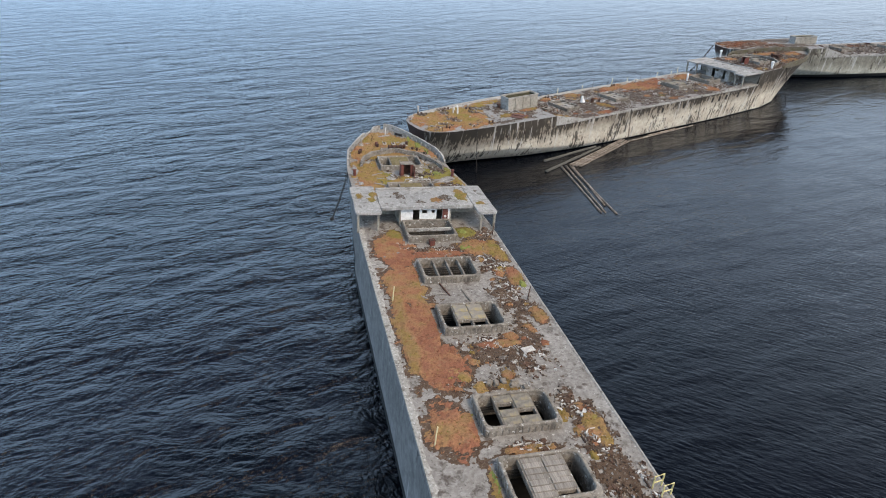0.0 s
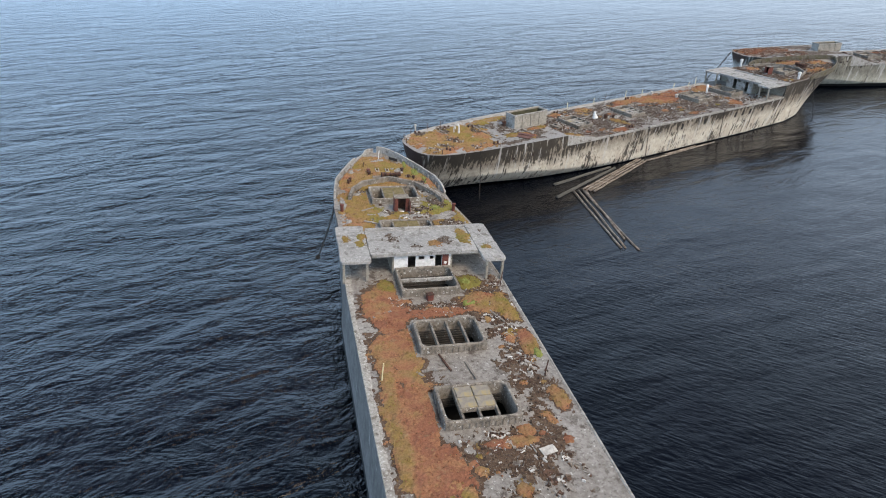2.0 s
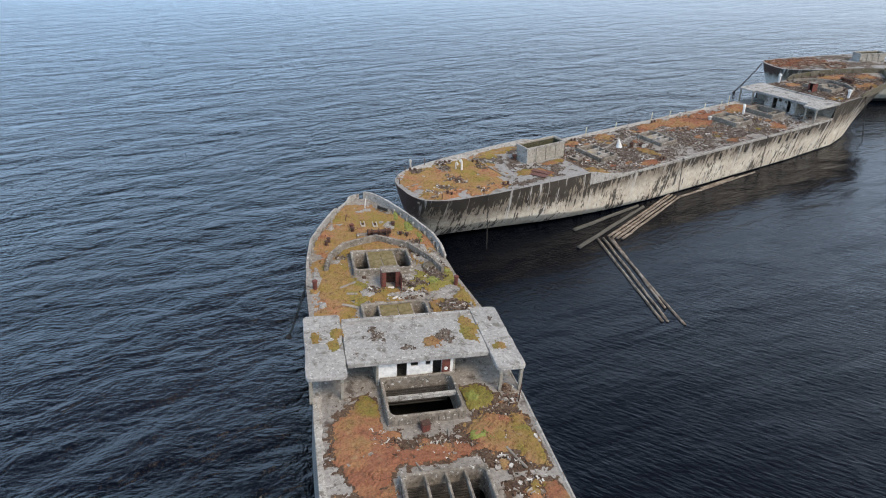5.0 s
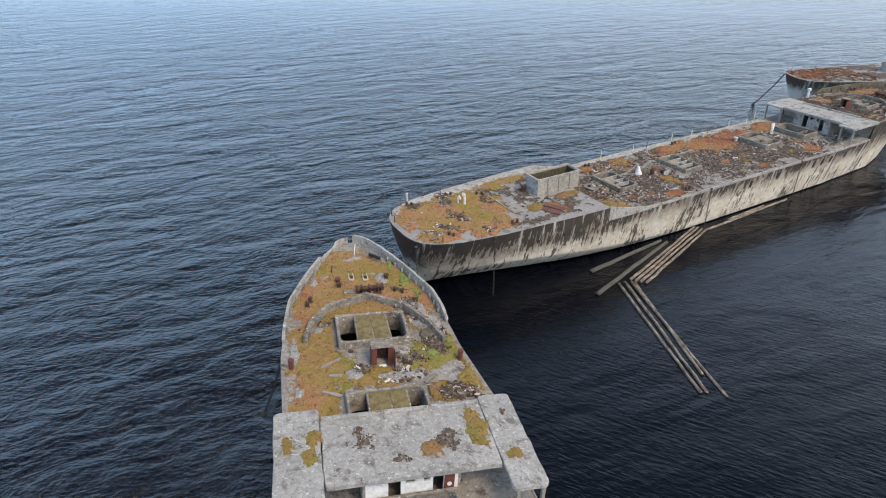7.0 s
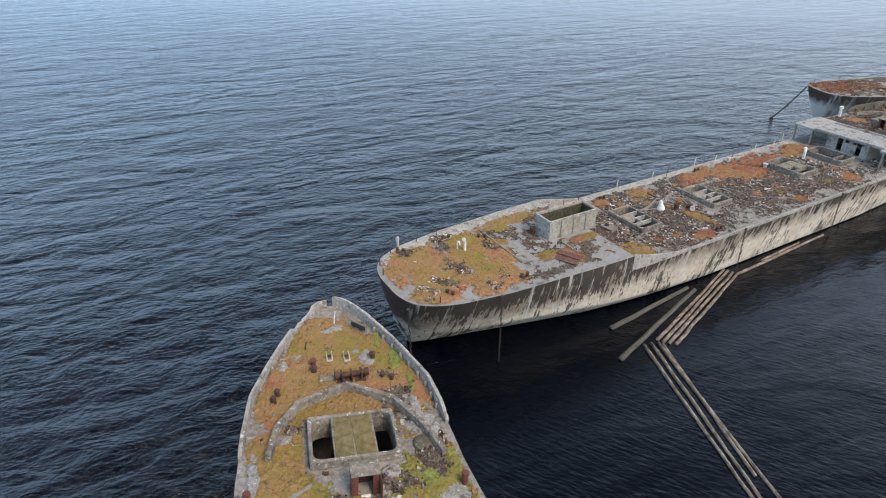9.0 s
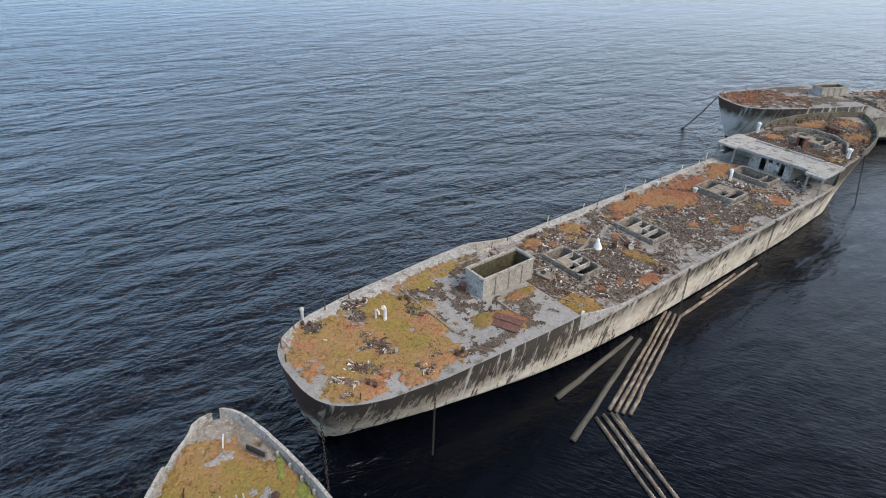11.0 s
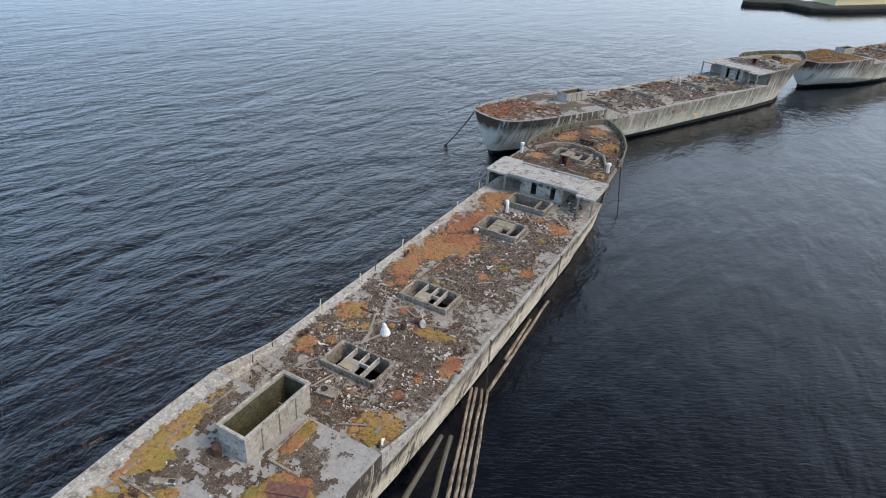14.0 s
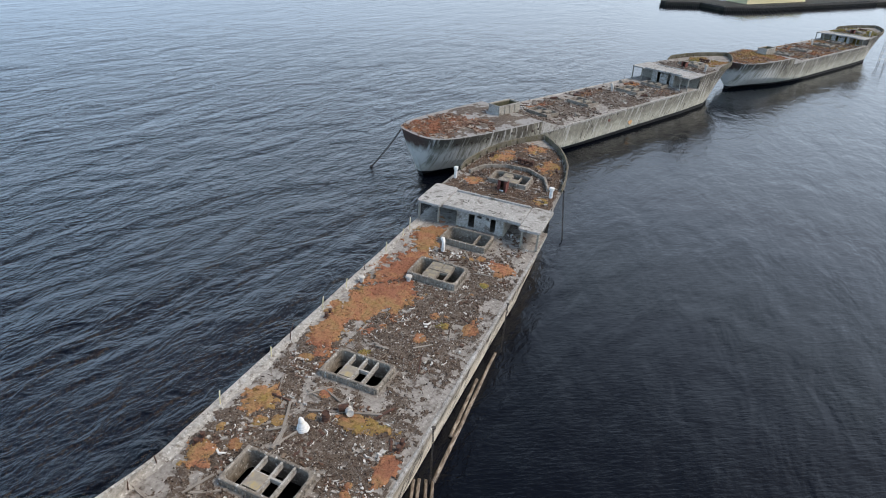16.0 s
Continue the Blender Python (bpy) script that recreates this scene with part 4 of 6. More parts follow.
def chain(name, ship, a, b, sag, label, r=0.07, foot=None):
    """A hanging chain or cable as separate links on a curve."""
    a, b = Vector(a), Vector(b)
    L = (b - a).length
    n = max(6, int(L / 0.34))
    top = fixture(name, Geo().lathe([(0.16, -0.1), (0.2, 0), (0.16, 0.1)], 10).mesh("shackle", M_IRON), ship, label, "chain", Matrix.Translation(a), "chains down the hulls")
    pts = [a.lerp(b, k / n) + Vector((0, 0, -sag * 4 * (k / n) * (1 - k / n))) for k in range(n + 1)]
    g = Geo()
    for k in range(n):
        p, q = pts[k], pts[k + 1]
        d = (q - p).normalized()
        side = d.cross(Vector((0.3, 0.9, 0.2))).normalized()
        if k % 2:
            side = d.cross(side)
        ex = 0.25 * (q - p)
        loop = [p - ex * 0.3, p + side * 1.7 * r, q + side * 1.7 * r, q + ex * 0.3, q - side * 1.7 * r, p - side * 1.7 * r, p - ex * 0.3]
        g.tube(loop, r * 0.75, 5, caps=False)
    me = g.mesh("chain_run", M_IRON)
    ln = part("chain_run", me, top)
    ln.matrix_basis = Matrix.Translation(-a)
    if foot:
        part("buoy", Geo().lathe([(0.05, -0.3), (0.3, -0.15), (0.34, 0.05), (0.2, 0.25), (0.05, 0.3)], 12).mesh("buoy", M_IRON), top, at=Matrix.Translation(b - a))
    return top


BOW = [(28, 8.0), (16, 7.35), (11, 6.5), (7.5, 5.3), (4.5, 3.8), (2.2, 2.2), (0.8, 1.0), (0, 0.15)]
STERN = [(0, 1.3), (0.1, 2.2), (0.3, 3.1), (0.7, 4.0), (1.3, 4.75), (2.2, 5.4), (3.4, 5.98), (5, 6.5), (10, 7.3), (20, 7.95), (28, 8.25)]


def beam_table(Ln, mid):
    return STERN + mid + [(Ln - a, b) for a, b in BOW]


def water_table(Ln, side):
    aft = [(0, 0.1), (4, 0.2), (8, 0.5), (12, 1.6), (20, side - 2.6), (30, side - 0.9), (40, side - 0.05), (46, side)]
    return aft + [(Ln - 34, side), (Ln - 22, side - 0.5), (Ln - 14, 4.4), (Ln - 8, 2.2), (Ln - 3, 0.6), (Ln, 0.12)]


# first hulk, listing a little
S1 = Ship(12.80, -54.99, 8.42, 5.0, 116.3, STERN + [(42, 7.7), (60, 7.95), (80, 8.15), (87.5, 7.95), (99.5, 7.2), (104.5, 6.65), (108, 5.4), (111, 4.15), (113.5, 2.9), (114.8, 2.1), (115.6, 1.5), (116.1, 0.9), (116.3, 0.4)],
          [(0, 0.1), (8, 4), (16, 7.2), (28, 8.2), (42, 8.1), (84, 8.4), (95, 7.0), (104, 4.0), (110, 1.0), (116.3, 0.12)],
          8.0, 6.57, 8.4, 22, 86.6, M_HULL_A, "grey concrete ship hulk with orange moss on its deck", skew=-0.75, counter=False)
S1.hatch(-2.95, 2.95, 78.3, 82.95, 0.85, beams=(), bar=80.7, battens=7)
S1.hatch(-2.95, 2.95, 68.85, 73.1, 0.8, beams=(-1.3, 0.1, 1.4), ties=False, battens=8)
S1.hatch(-2.95, 2.95, 59.7, 63.85, 0.8, beams=(-1.45, -0.1, 1.3), rows=3, cells=((0, 1), (0, 2), (1, 1), (1, 2)), panel=M_SHEET, battens=4)
S1.hatch(-2.95, 2.95, 47.1, 50.9, 0.8, beams=(-1.4, 0.0, 1.45), rows=4, cells=((0, 0), (0, 1), (0, 3), (1, 0), (1, 2), (1, 3)), battens=3)
S1.hatch(-2.95, 2.95, 40.5, 44.5, 0.8, beams=(-1.5, 0.0, 1.5), rows=7, cells=[(c, r) for c in (0, 1) for r in range(7) if r > c - 1], panel=M_PLANK, battens=3)
S1.hatch(-2.9, 2.9, 28, 32, 0.8)
S1.hatch(-3.5, 2.5, 97.4, 101.7, 0.7, beams=(-1.3, 0.0, 1.4), rows=1, cells=((0, 0), (1, 0)), panel=M_COVER, brackets=False)
S1.hatch(-3.5, 2.5, 88.3, 91.6, 0.6, beams=(-1.4, 0.2, 1.5), rows=1, cells=((0, 0), (1, 0)), panel=M_COVER, brackets=False)
S1.hull()
S1.plates()
for s in (-1, 1):
    S1.edge_strip(s, 22.05, 86.4, 0.62 if s < 0 else 0.16, 0.08, seed=s + 2)
    S1.bulwark(s, 100.2 if s > 0 else 99.2, 0.95 if s > 0 else 0.7, 1.25 if s > 0 else 2.4, M_EDGE, None if s > 0 else (112.3, 115.4))
S1.bridge(82.75, 88.7, 8.6, 8.3, 80.5, 9.1, 83.05, split=5.4, wing_end=89.4)

# second hulk
S2 = Ship(0.97, 64.5, -65.6, 1.5, 107.5, beam_table(107.5, [(40, 8.3), (74, 8.2)]), water_table(107.5, 6.7),
          8.0, 6.5, 9.0, 25.0, 80.5, M_HULL_B, "stained concrete ship hulk overgrown with rusty moss")
S2.hatch(-2.9, 2.9, 31.5, 34.9, 0.6, beams=(-1.1, 0.2, 1.3), rows=2, cells=((0, 0),), panel=M_SHEET, low=0.08, rib=M_EDGE)
S2.hatch(-2.9, 2.7, 44.2, 47.7, 0.6, beams=(-1.1, 0.1, 1.2), rows=2, cells=((0, 0),), panel=M_SHEET, low=0.08, rib=M_EDGE)
S2.hatch(-3.2, 2.5, 62.0, 66.0, 0.8, beams=(-1.2, 0.2, 1.3), rows=2, cells=((0, 0), (0, 1), (1, 1)))
S2.hatch(-3.2, 2.6, 71.2, 74.8, 0.8, beams=(1.2,), rows=1)
S2.hatch(-2.6, 2.9, 86.6, 90.2, 0.6, beams=(-1.2, 0.0, 1.2), rows=2, cells=((0, 1), (1, 0)), brackets=False)
S2.holes += [(-1.6, 0.7, 19.45, 24.9), (-1.6, 0.7, 25.1, 25.85)]
S2.hull()
S2.plates()
# near-black slab that paints the shade at the bottom of the casing
part("casing_floor", Geo().box(-2.2, 1.2, 19.0, 26.4, 4.8, 5.0).mesh("casing_floor", M_HOLE_SHADE), S2.root)
S2.edge_strip(-1, 25.05, 80.3, 1.0, 0.12, seed=4)
S2.edge_strip(1, 25.05, 80.3, 0.3, 0.08, seed=5)
S2.edge_strip(-1, 1.5, 24.9, 1.9, 0.12, seed=6)
for s in (-1, 1):
    S2.bulwark(s, 88.5, 0.9, 2.2, M_MOSSY)
    S2.poop_wing(s, 7.0)
S2.bridge(76.0, 81.0, 8.4, 8.2, 74.6, 9.2, 76.6, white=False, roof=M_ROOF_B)

# the two hulks beyond
S3 = Ship(86.0, 126.8, -90.5, 0.0, 116, beam_table(116, [(40, 8.3), (82, 8.2)]), water_table(116, 6.9),
          8.0, 5.9, 9.0, 25, 86, M_HULL_C, "far concrete ship hulk covered in debris and moss")
S4 = Ship(203, 125, -92.5, 0.0, 116, beam_table(116, [(40, 8.3), (82, 8.2)]), water_table(116, 6.9),
          8.0, 6.6, 9.0, 25, 86, M_HULL_C, "distant concrete ship hulk with brown mossy deck")
for S in (S3, S4):
    for y0, y1 in ((33, 37), (47, 51), (66, 70.5), (77, 80.5), (94, 98)):
        S.hatch(-2.9, 2.9, y0, y1, 0.7, beams=(-1.2, 0.0, 1.2), rows=2, cells=((0, 0), (1, 1)), brackets=False)
    S.hull()
    S.plates()
    for s in (-1, 1):
        S.edge_strip(s, 25.05, 85.8, 0.6, 0.1, seed=s + 9)
        S.bulwark(s, 97, 1.0, 2.2, M_MOSSY)
        S.poop_wing(s, 7.0)
    S.bridge(81.5, 87.5, 8.3, 8.3, 79.8, 9.2, 82.2, white=False, roof=M_ROOF_B)


for y, v in ((5, 0.84), (8, 0.84), (11.5, 0.86), (14, 0.86), (17, 0.88), (20.5, 0.9), (22.5, 0.82), (24, 0.84)):
    S3.porthole(1, y, v, 0.2)
for y, v in ((1.6, 0.62), (3.0, 0.5), (15, 0.7), (18.5, 0.72)):
    S2.porthole(1 if y > 10 else -1, y, v, 0.2)

for y in (52, 58, 66.5, 68.6, 70.7, 74.5):
    S2.freeing_port(1, y, 0.78, 0.55 + 0.1 * (y % 2), 1.1)

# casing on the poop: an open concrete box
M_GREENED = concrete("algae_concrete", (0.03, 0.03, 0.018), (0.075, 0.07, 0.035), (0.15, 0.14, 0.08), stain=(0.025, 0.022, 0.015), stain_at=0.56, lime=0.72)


def casing(ship, x0, x1, y0, y1, z0, z1):
    t = 0.22
    c = part("casing", Geo().box(x0, x1, y0, y0 + t, z0, z1).mesh("casing", M_EDGE), ship.root, "open-topped pale concrete casing")
    part("casing_end", Geo().box(x0, x1, y1 - t, y1, z0, z1).mesh("casing_end", M_WALL), c)
    part("casing_side", Geo().box(x0 - 0.003, x0 + t, y0 + 0.1, y1 - 0.1, z0, z1 - 0.004).mesh("casing_side", M_WALL), c)
    g = Geo().box(x1 - t, x1 + 0.003, y0 + 0.1, y1 - 0.1, z0, z1 - 0.004)
    part("casing_side", g.mesh("casing_side", M_WALL), c)
    rib = Geo().box(-0.06, 0.06, -0.09, 0.09, z0, z1 - 0.1).mesh("rib", M_WALL)
    for y in np.linspace(y0 + 1.6, y1 - 1.6, 3):
        part("rib", rib, c, at=pose(x1 + 0.05, y, 0))
    rim = Geo().box(x0 - 0.08, x1 + 0.08, y0 - 0.08, y0 + 0.1, z1 - 0.16, z1 + 0.05).box(x0 - 0.08, x1 + 0.08, y1 - 0.1, y1 + 0.08, z1 - 0.16, z1 + 0.05)
    rim.box(x0 - 0.08, x0 + 0.1, y0 + 0.1, y1 - 0.1, z1 - 0.16, z1 + 0.046).box(x1 - 0.1, x1 + 0.08, y0 + 0.1, y1 - 0.1, z1 - 0.16, z1 + 0.046)
    part("rim", rim.mesh("rim", M_EDGE), c)
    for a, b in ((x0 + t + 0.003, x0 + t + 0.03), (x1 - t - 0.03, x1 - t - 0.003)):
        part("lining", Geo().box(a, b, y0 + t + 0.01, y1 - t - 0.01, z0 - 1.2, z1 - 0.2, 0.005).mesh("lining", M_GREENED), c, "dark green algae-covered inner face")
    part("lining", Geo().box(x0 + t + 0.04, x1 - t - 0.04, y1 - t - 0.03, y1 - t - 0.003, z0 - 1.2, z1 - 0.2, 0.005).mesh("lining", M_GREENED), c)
    return c


casing(S2, -1.75, 0.85, 19.3, 26.0, 7.9, 10.3)
for S in (S3, S4):
    casing(S, -1.8, 1.0, 20.5, 26.5, 7.9, 9.8)

# ---- growth and dirt on the decks ----
OR, OC, OL, GR = 0.12, 0.40, 0.66, 0.95
MOSS1 = [(-4.7, 76.5, 2.3, 4.6, OR), (-4.8, 69, 2.3, 5, OC), (-4.7, 62, 2.4, 4.5, OR), (-4.4, 56, 2.4, 4, OR), (-4.6, 48.2, 2.1, 2.4, OR), (-3.2, 42.5, 0.8, 2.4, OL), (-0.2, 45.5, 2, 0.6, OL),
         (0, 75.2, 3.4, 0.9, OR), (4.6, 76.5, 1.8, 2.2, OC), (6.6, 75.5, 1.0, 3.0, OL), (6.9, 69.5, 0.9, 2.2, OC), (6.8, 62, 0.8, 1.8, OL), (4.3, 80.4, 1.4, 1.3, GR), (-4.2, 80.5, 1.0, 1.6, GR),
         (1.5, 57.9, 2.5, 0.6, OR), (-6.2, 66, 0.8, 6, OL), (-6.2, 58, 0.8, 4, OL), (5.6, 47, 0.9, 2.0, OC)]
MOSSF1 = [(-5.2, 98.3, 2.2, 5, 0.55), (-3.4, 105.5, 3.2, 4.5, 0.55), (1.2, 105.8, 2.6, 3.2, 0.55), (-1.0, 110.5, 3.0, 4.4, 0.55), (4.2, 104.5, 1.3, 4, OL), (3.6, 95.6, 2.2, 1.9, GR), (-5.6, 92.5, 2.2, 3.2, 0.55), (-0.6, 93.6, 1.8, 1.0, OL),
          (6.6, 92.5, 0.9, 1.6, OL), (5.8, 97.4, 1.2, 1.1, GR), (3.6, 91.2, 1.1, 1.0, OL), (-3.8, 94.5, 1.8, 2.4, OL), (2.2, 109, 1.6, 2.6, OL)]
SOIL1 = [(0.9, 56, 3.4, 2.6, 0), (5.0, 65.8, 1.5, 4.6, 0), (5.2, 73, 1.9, 4.6, 0), (4.7, 48.6, 1.4, 3.4, 0), (0, 76, 3.2, 1.4, 0), (4.9, 42, 1.7, 5, 0), (-0.5, 52.6, 2.4, 0.9, 0), (5.4, 79, 1.8, 2.4, 0), (6.6, 38, 0.9, 3, 0), (4.6, 58.5, 1.6, 3.4, 0), (-3.6, 53.6, 1.4, 1.2, 0)]
MOSS2P = [(-2.4, 4.6, 3.2, 3.4, 0.54), (2.4, 4.6, 2.8, 2.8, 0.54), (-2.6, 11, 3.2, 3.2, 0.62), (3.2, 9.5, 2.6, 3.8, 0.54), (0.8, 12.8, 1.8, 1.3, OC), (0.2, 8.4, 1.6, 2.0, OC), (-5.6, 18.5, 0.9, 4, 0.54), (-4.9, 16.2, 1.3, 1.5, 0.54), (3.4, 17.6, 0.9, 1.9, 0.54), (4.6, 19.6, 1.4, 0.8, OC), (2.3, 22.8, 0.6, 2, 0.54), (5.4, 9.5, 1.2, 3.0, 0.54), (4.4, 4.0, 1.4, 2.0, OC)]
SOIL2P = [(0.2, 7.6, 1.5, 1.0, 0), (-1.6, 13.0, 1.2, 0.8, 0), (3.2, 5.2, 1.4, 1.2, 0), (3.9, 11.2, 1.2, 1.0, 0), (-3.6, 8.4, 0.9, 1.2, 0), (-4.6, 4.4, 1.0, 1.0, 0)]
MOSS2 = [(6.3, 28.3, 1.7, 2.4, OL), (-5.4, 33, 1.3, 1.5, 0.3), (-5.2, 40.0, 1.6, 1.8, OC), (-5.2, 49.5, 1.8, 3, 0.2), (-4.6, 56.0, 2.4, 4.6, 0.15), (-4.2, 64.0, 2.6, 4.6, 0.15), (-4.8, 71.8, 2.2, 3.6, 0.25), (4.2, 41, 1.8, 0.6, 0.4), (6.9, 37, 0.8, 2.6, OC), (6.4, 57, 0.7, 1.6, 0.35), (2.4, 53, 0.6, 0.6, 0.2), (2.4, 40.2, 1.6, 0.8, OC), (5.5, 69, 1.2, 1.2, 0.2), (-2.2, 58, 2.0, 3.5, 0.1)]
MOSS2F = [(-4.6, 85.5, 2.0, 2.0, 0.28), (-3.6, 97, 2.0, 4, 0.28), (3.6, 96, 1.8, 4, 0.4), (0, 101.5, 2.4, 3, 0.28), (5.6, 84, 1.2, 1.2, 0.4)]
SOIL2 = [(1, 39, 5, 3.6, 0), (1.5, 52, 5, 5.5, 0), (1.5, 59, 5, 4, 0), (4.4, 66, 2.6, 5, 0), (2.5, 69, 3.4, 1.6, 0), (0, 28.6, 4.6, 2.4, 0), (-4.4, 37, 2, 5, 0), (5, 33, 2.2, 5, 0), (-4.4, 46, 2, 3, 0)]
SOIL2F = [(0, 99.5, 4.5, 4, 0), (1, 84, 6, 2.6, 0), (0, 93, 5, 3, 0), (4.2, 89, 2, 4, 0), (-4, 90, 2, 3, 0)]
FAR_MOSS = [(-1, 5, 5.0, 5, -0.1), (-2, 11, 3, 4, -0.05), (-4.5, 40, 1.6, 5, 0), (-4.5, 58, 1.6, 6, 0.1), (-4, 75, 2, 3, 0.2), (5, 74, 2.0, 3, 0.2), (-3, 104, 2, 5, OL), (3, 104, 2, 4, OL)]
WIDE_MOSS = [(-1, 7, 5.5, 6, OC), (0, 18, 6, 6, OC), (-1, 38, 6, 9, OC), (0, 55, 7, 10, OR), (1, 72, 6, 8, OC), (0, 95, 6, 10, GR)]
FAR_SOIL = [(0, 30, 7, 3, 0), (1, 42, 6, 5, 0), (0, 58, 7, 6, 0), (3, 74, 5, 5, 0), (0, 92, 6, 4, 0)]

def crumbs(zones, count, seed):
    """Small separate cushions scattered over the given zones."""
    r, out = np.random.default_rng(seed), []
    for k in range(count):
        x, y, rx, ry, _ = zones[k % len(zones)]
        s = r.uniform(0.25, 0.75)
        out.append((x + r.normal(0, 0.5) * rx, y + r.normal(0, 0.5) * ry, s, s * r.uniform(0.7, 1.4), r.choice([0.25, OC, OL])))
    return out


def litter(ship, zones, count, seed, size, material, label, z=None):
    """Loose flakes, crusts and curled strips lying in drifts, joined."""
    r, g = np.random.default_rng(seed), Geo()
    for k in range(count):
        x0, y0, rx, ry, _ = zones[k % len(zones)]
        a, d = r.uniform(0, 6.28), math.sqrt(r.random())
        x, y = x0 + rx * d * math.cos(a), y0 + ry * d * math.sin(a)
        # they gather where the drift noise is high
        if fbm(x * 0.8, y * 0.8, seed, 3) < 0.5 or abs(x - float(ship.mid(y))) > float(ship.half(y)) - 0.5:
            continue
        if any(h[0] - 0.5 < x < h[1] + 0.5 and h[2] - 0.5 < y < h[3] + 0.5 for h in ship.holes):
            continue
        base = (float(ship.deck(y)) if z is None else z) + 0.04
        L, w, turn = size * (0.3 + r.gamma(1.6, 0.42)), size * (0.15 + r.gamma(1.5, 0.16)), r.uniform(0, 3.14)
        c, q, lift, bend = math.cos(turn), math.sin(turn), r.uniform(0.01, 0.12), r.normal(0, 0.25) * L
        rows = []
        for u in (-0.5, 0.0, 0.5):
            e = w * r.uniform(0.55, 1.2)
            zz = base + (lift + 0.12 * size * r.random()) * (1.0 if u else 0.4 + 0.8 * r.random())
            px, py = u * L, bend * (1 - 4 * u * u)
            for v in (-0.5, 0.5):
                vx, vy = px, py + v * e
                rows.append((x + c * vx - q * vy, y + q * vx + c * vy, zz + 0.05 * r.normal() * size))
        low = [(p[0], p[1], base - 0.06) for p in rows]
        g.add(rows + low, [(0, 2, 3, 1), (2, 4, 5, 3), (0, 6, 8, 2), (2, 8, 10, 4), (1, 3, 9, 7), (3, 5, 11, 9), (0, 1, 7, 6), (4, 10, 11, 5)])
    ob = new("litter", g.mesh("litter", material))
    ob.matrix_world = ship.m
    return tagged(ob, label, "litter", kind="stuff")


LBL = "low cushions of rusty orange and olive moss"
cover(S1, "soil", SOIL1, 24, 86, 0.2, 0.05, M_SOIL, "dark peaty soil strewn over the deck", "soil", 51, rough=1.9, at=0.2, chips=0.8, chip=0.6)
cover(S1, "moss", MOSS1, 24, 86, 0.17, 0.17, M_MOSS, LBL, "moss", 52, rough=0.95, at=0.02, tufts=0.2, under=0.05)
cover(S1, "moss", crumbs(SOIL1, 55, 5), 24, 86, 0.15, 0.15, M_MOSS, "small scattered cushions of rusty moss", "moss", 57, rough=0.8, at=0.15, tufts=0.2)
cover(S2, "moss", crumbs(SOIL2, 34, 6), 25.2, 80.3, 0.15, 0.15, M_MOSS, "small scattered cushions of rusty moss", "moss", 67, rough=0.8, at=0.2, tufts=0.2, inset=0.6)
cover(S1, "moss", MOSSF1, 87, 114.5, 0.17, 0.17, M_MOSS, LBL, "moss", 53, rough=1.15, at=-0.12, tufts=0.2, under=0.0, inset=0.3)
cover(S1, "moss", [(5.0, 86.4, 0.75, 2.2, 0.75), (-6.0, 87.0, 0.6, 0.9, OL), (-6.3, 85.4, 0.6, 0.8, OL), (-7.7, 86.6, 0.5, 1.0, OL), (1.5, 84.8, 0.7, 0.8, OL), (6.9, 83.4, 0.65, 0.6, OL)], 81, 89.0, 0.16, 0.07, M_MOSS, "small olive moss patches on a concrete roof", "moss", 54, rough=0.9, z_of=9.12, tufts=0.3, limit=8.1)
cover(S1, "dirt", [(-2.7, 86.4, 1.3, 0.8, 0), (-3.0, 87.1, 0.6, 0.4, 0), (2.6, 85.3, 1.2, 0.8, 0), (7.2, 87.3, 0.3, 0.5, 0), (7.6, 85.1, 0.2, 0.3, 0), (-0.6, 84.2, 0.5, 0.4, 0), (-4.4, 84.0, 0.5, 0.3, 0)], 81, 89.0, 0.13, 0.04, M_GRIT, "dark dirt and grit on a concrete roof", "dirt", 55, rough=2.4, at=0.34, z_of=9.115, chips=0.5, chip=0.4, limit=8.0)
cover(S2, "soil", SOIL2, 25.2, 80.3, 0.2, 0.06, M_GRIT, "dark peaty soil strewn over the deck", "soil", 61, rough=2.1, at=-0.18, chips=1.1, chip=0.5)
cover(S2, "soil", SOIL2F, 81, 104, 0.2, 0.06, M_SOIL, "dark peaty soil strewn over the deck", "soil", 62, rough=1.2, at=-0.5, chips=1.2, chip=0.42, inset=0.35)
cover(S1, "soil", [(-4.6, 101.2, 1.3, 0.9, 0), (3.3, 103.2, 1.3, 1.8, 0), (4.6, 96.6, 1.3, 1.8, 0), (1.6, 95.6, 1.6, 0.8, 0), (4.9, 91.0, 1.3, 1.4, 0), (-1.9, 94.4, 0.9, 0.7, 0), (2.7, 106.2, 1.0, 0.9, 0)], 88, 112, 0.17, 0.22, M_GRIT, "grey rubble and earth among moss", "soil", 58, rough=1.6, at=0.05, chips=0.5, chip=0.8, inset=0.5)
cover(S2, "soil", SOIL2P, 1.0, 24.5, 0.17, 0.24, M_GRIT, "heaps of broken concrete and earth among moss", "soil", 66, rough=1.6, at=0.05, chips=0.6, chip=0.7, inset=0.6)
cover(S2, "dirt", [(-1, 17, 5, 4, 0), (4, 21, 3, 4, 0), (-4, 22, 2.5, 3, 0), (6.2, 14, 1.2, 6, 0)], 12, 24.8, 0.2, 0.05, M_GRIT, "grey dirt and grit over the stern deck", "dirt", 69, rough=2.6, at=0.34, chips=0.4, chip=0.6, inset=0.3)
cover(S2, "moss", MOSS2P, 0.6, 24.9, 0.17, 0.17, M_MOSS, LBL, "moss", 63, rough=1.15, at=-0.08, tufts=0.2, under=0.0, inset=0.2)
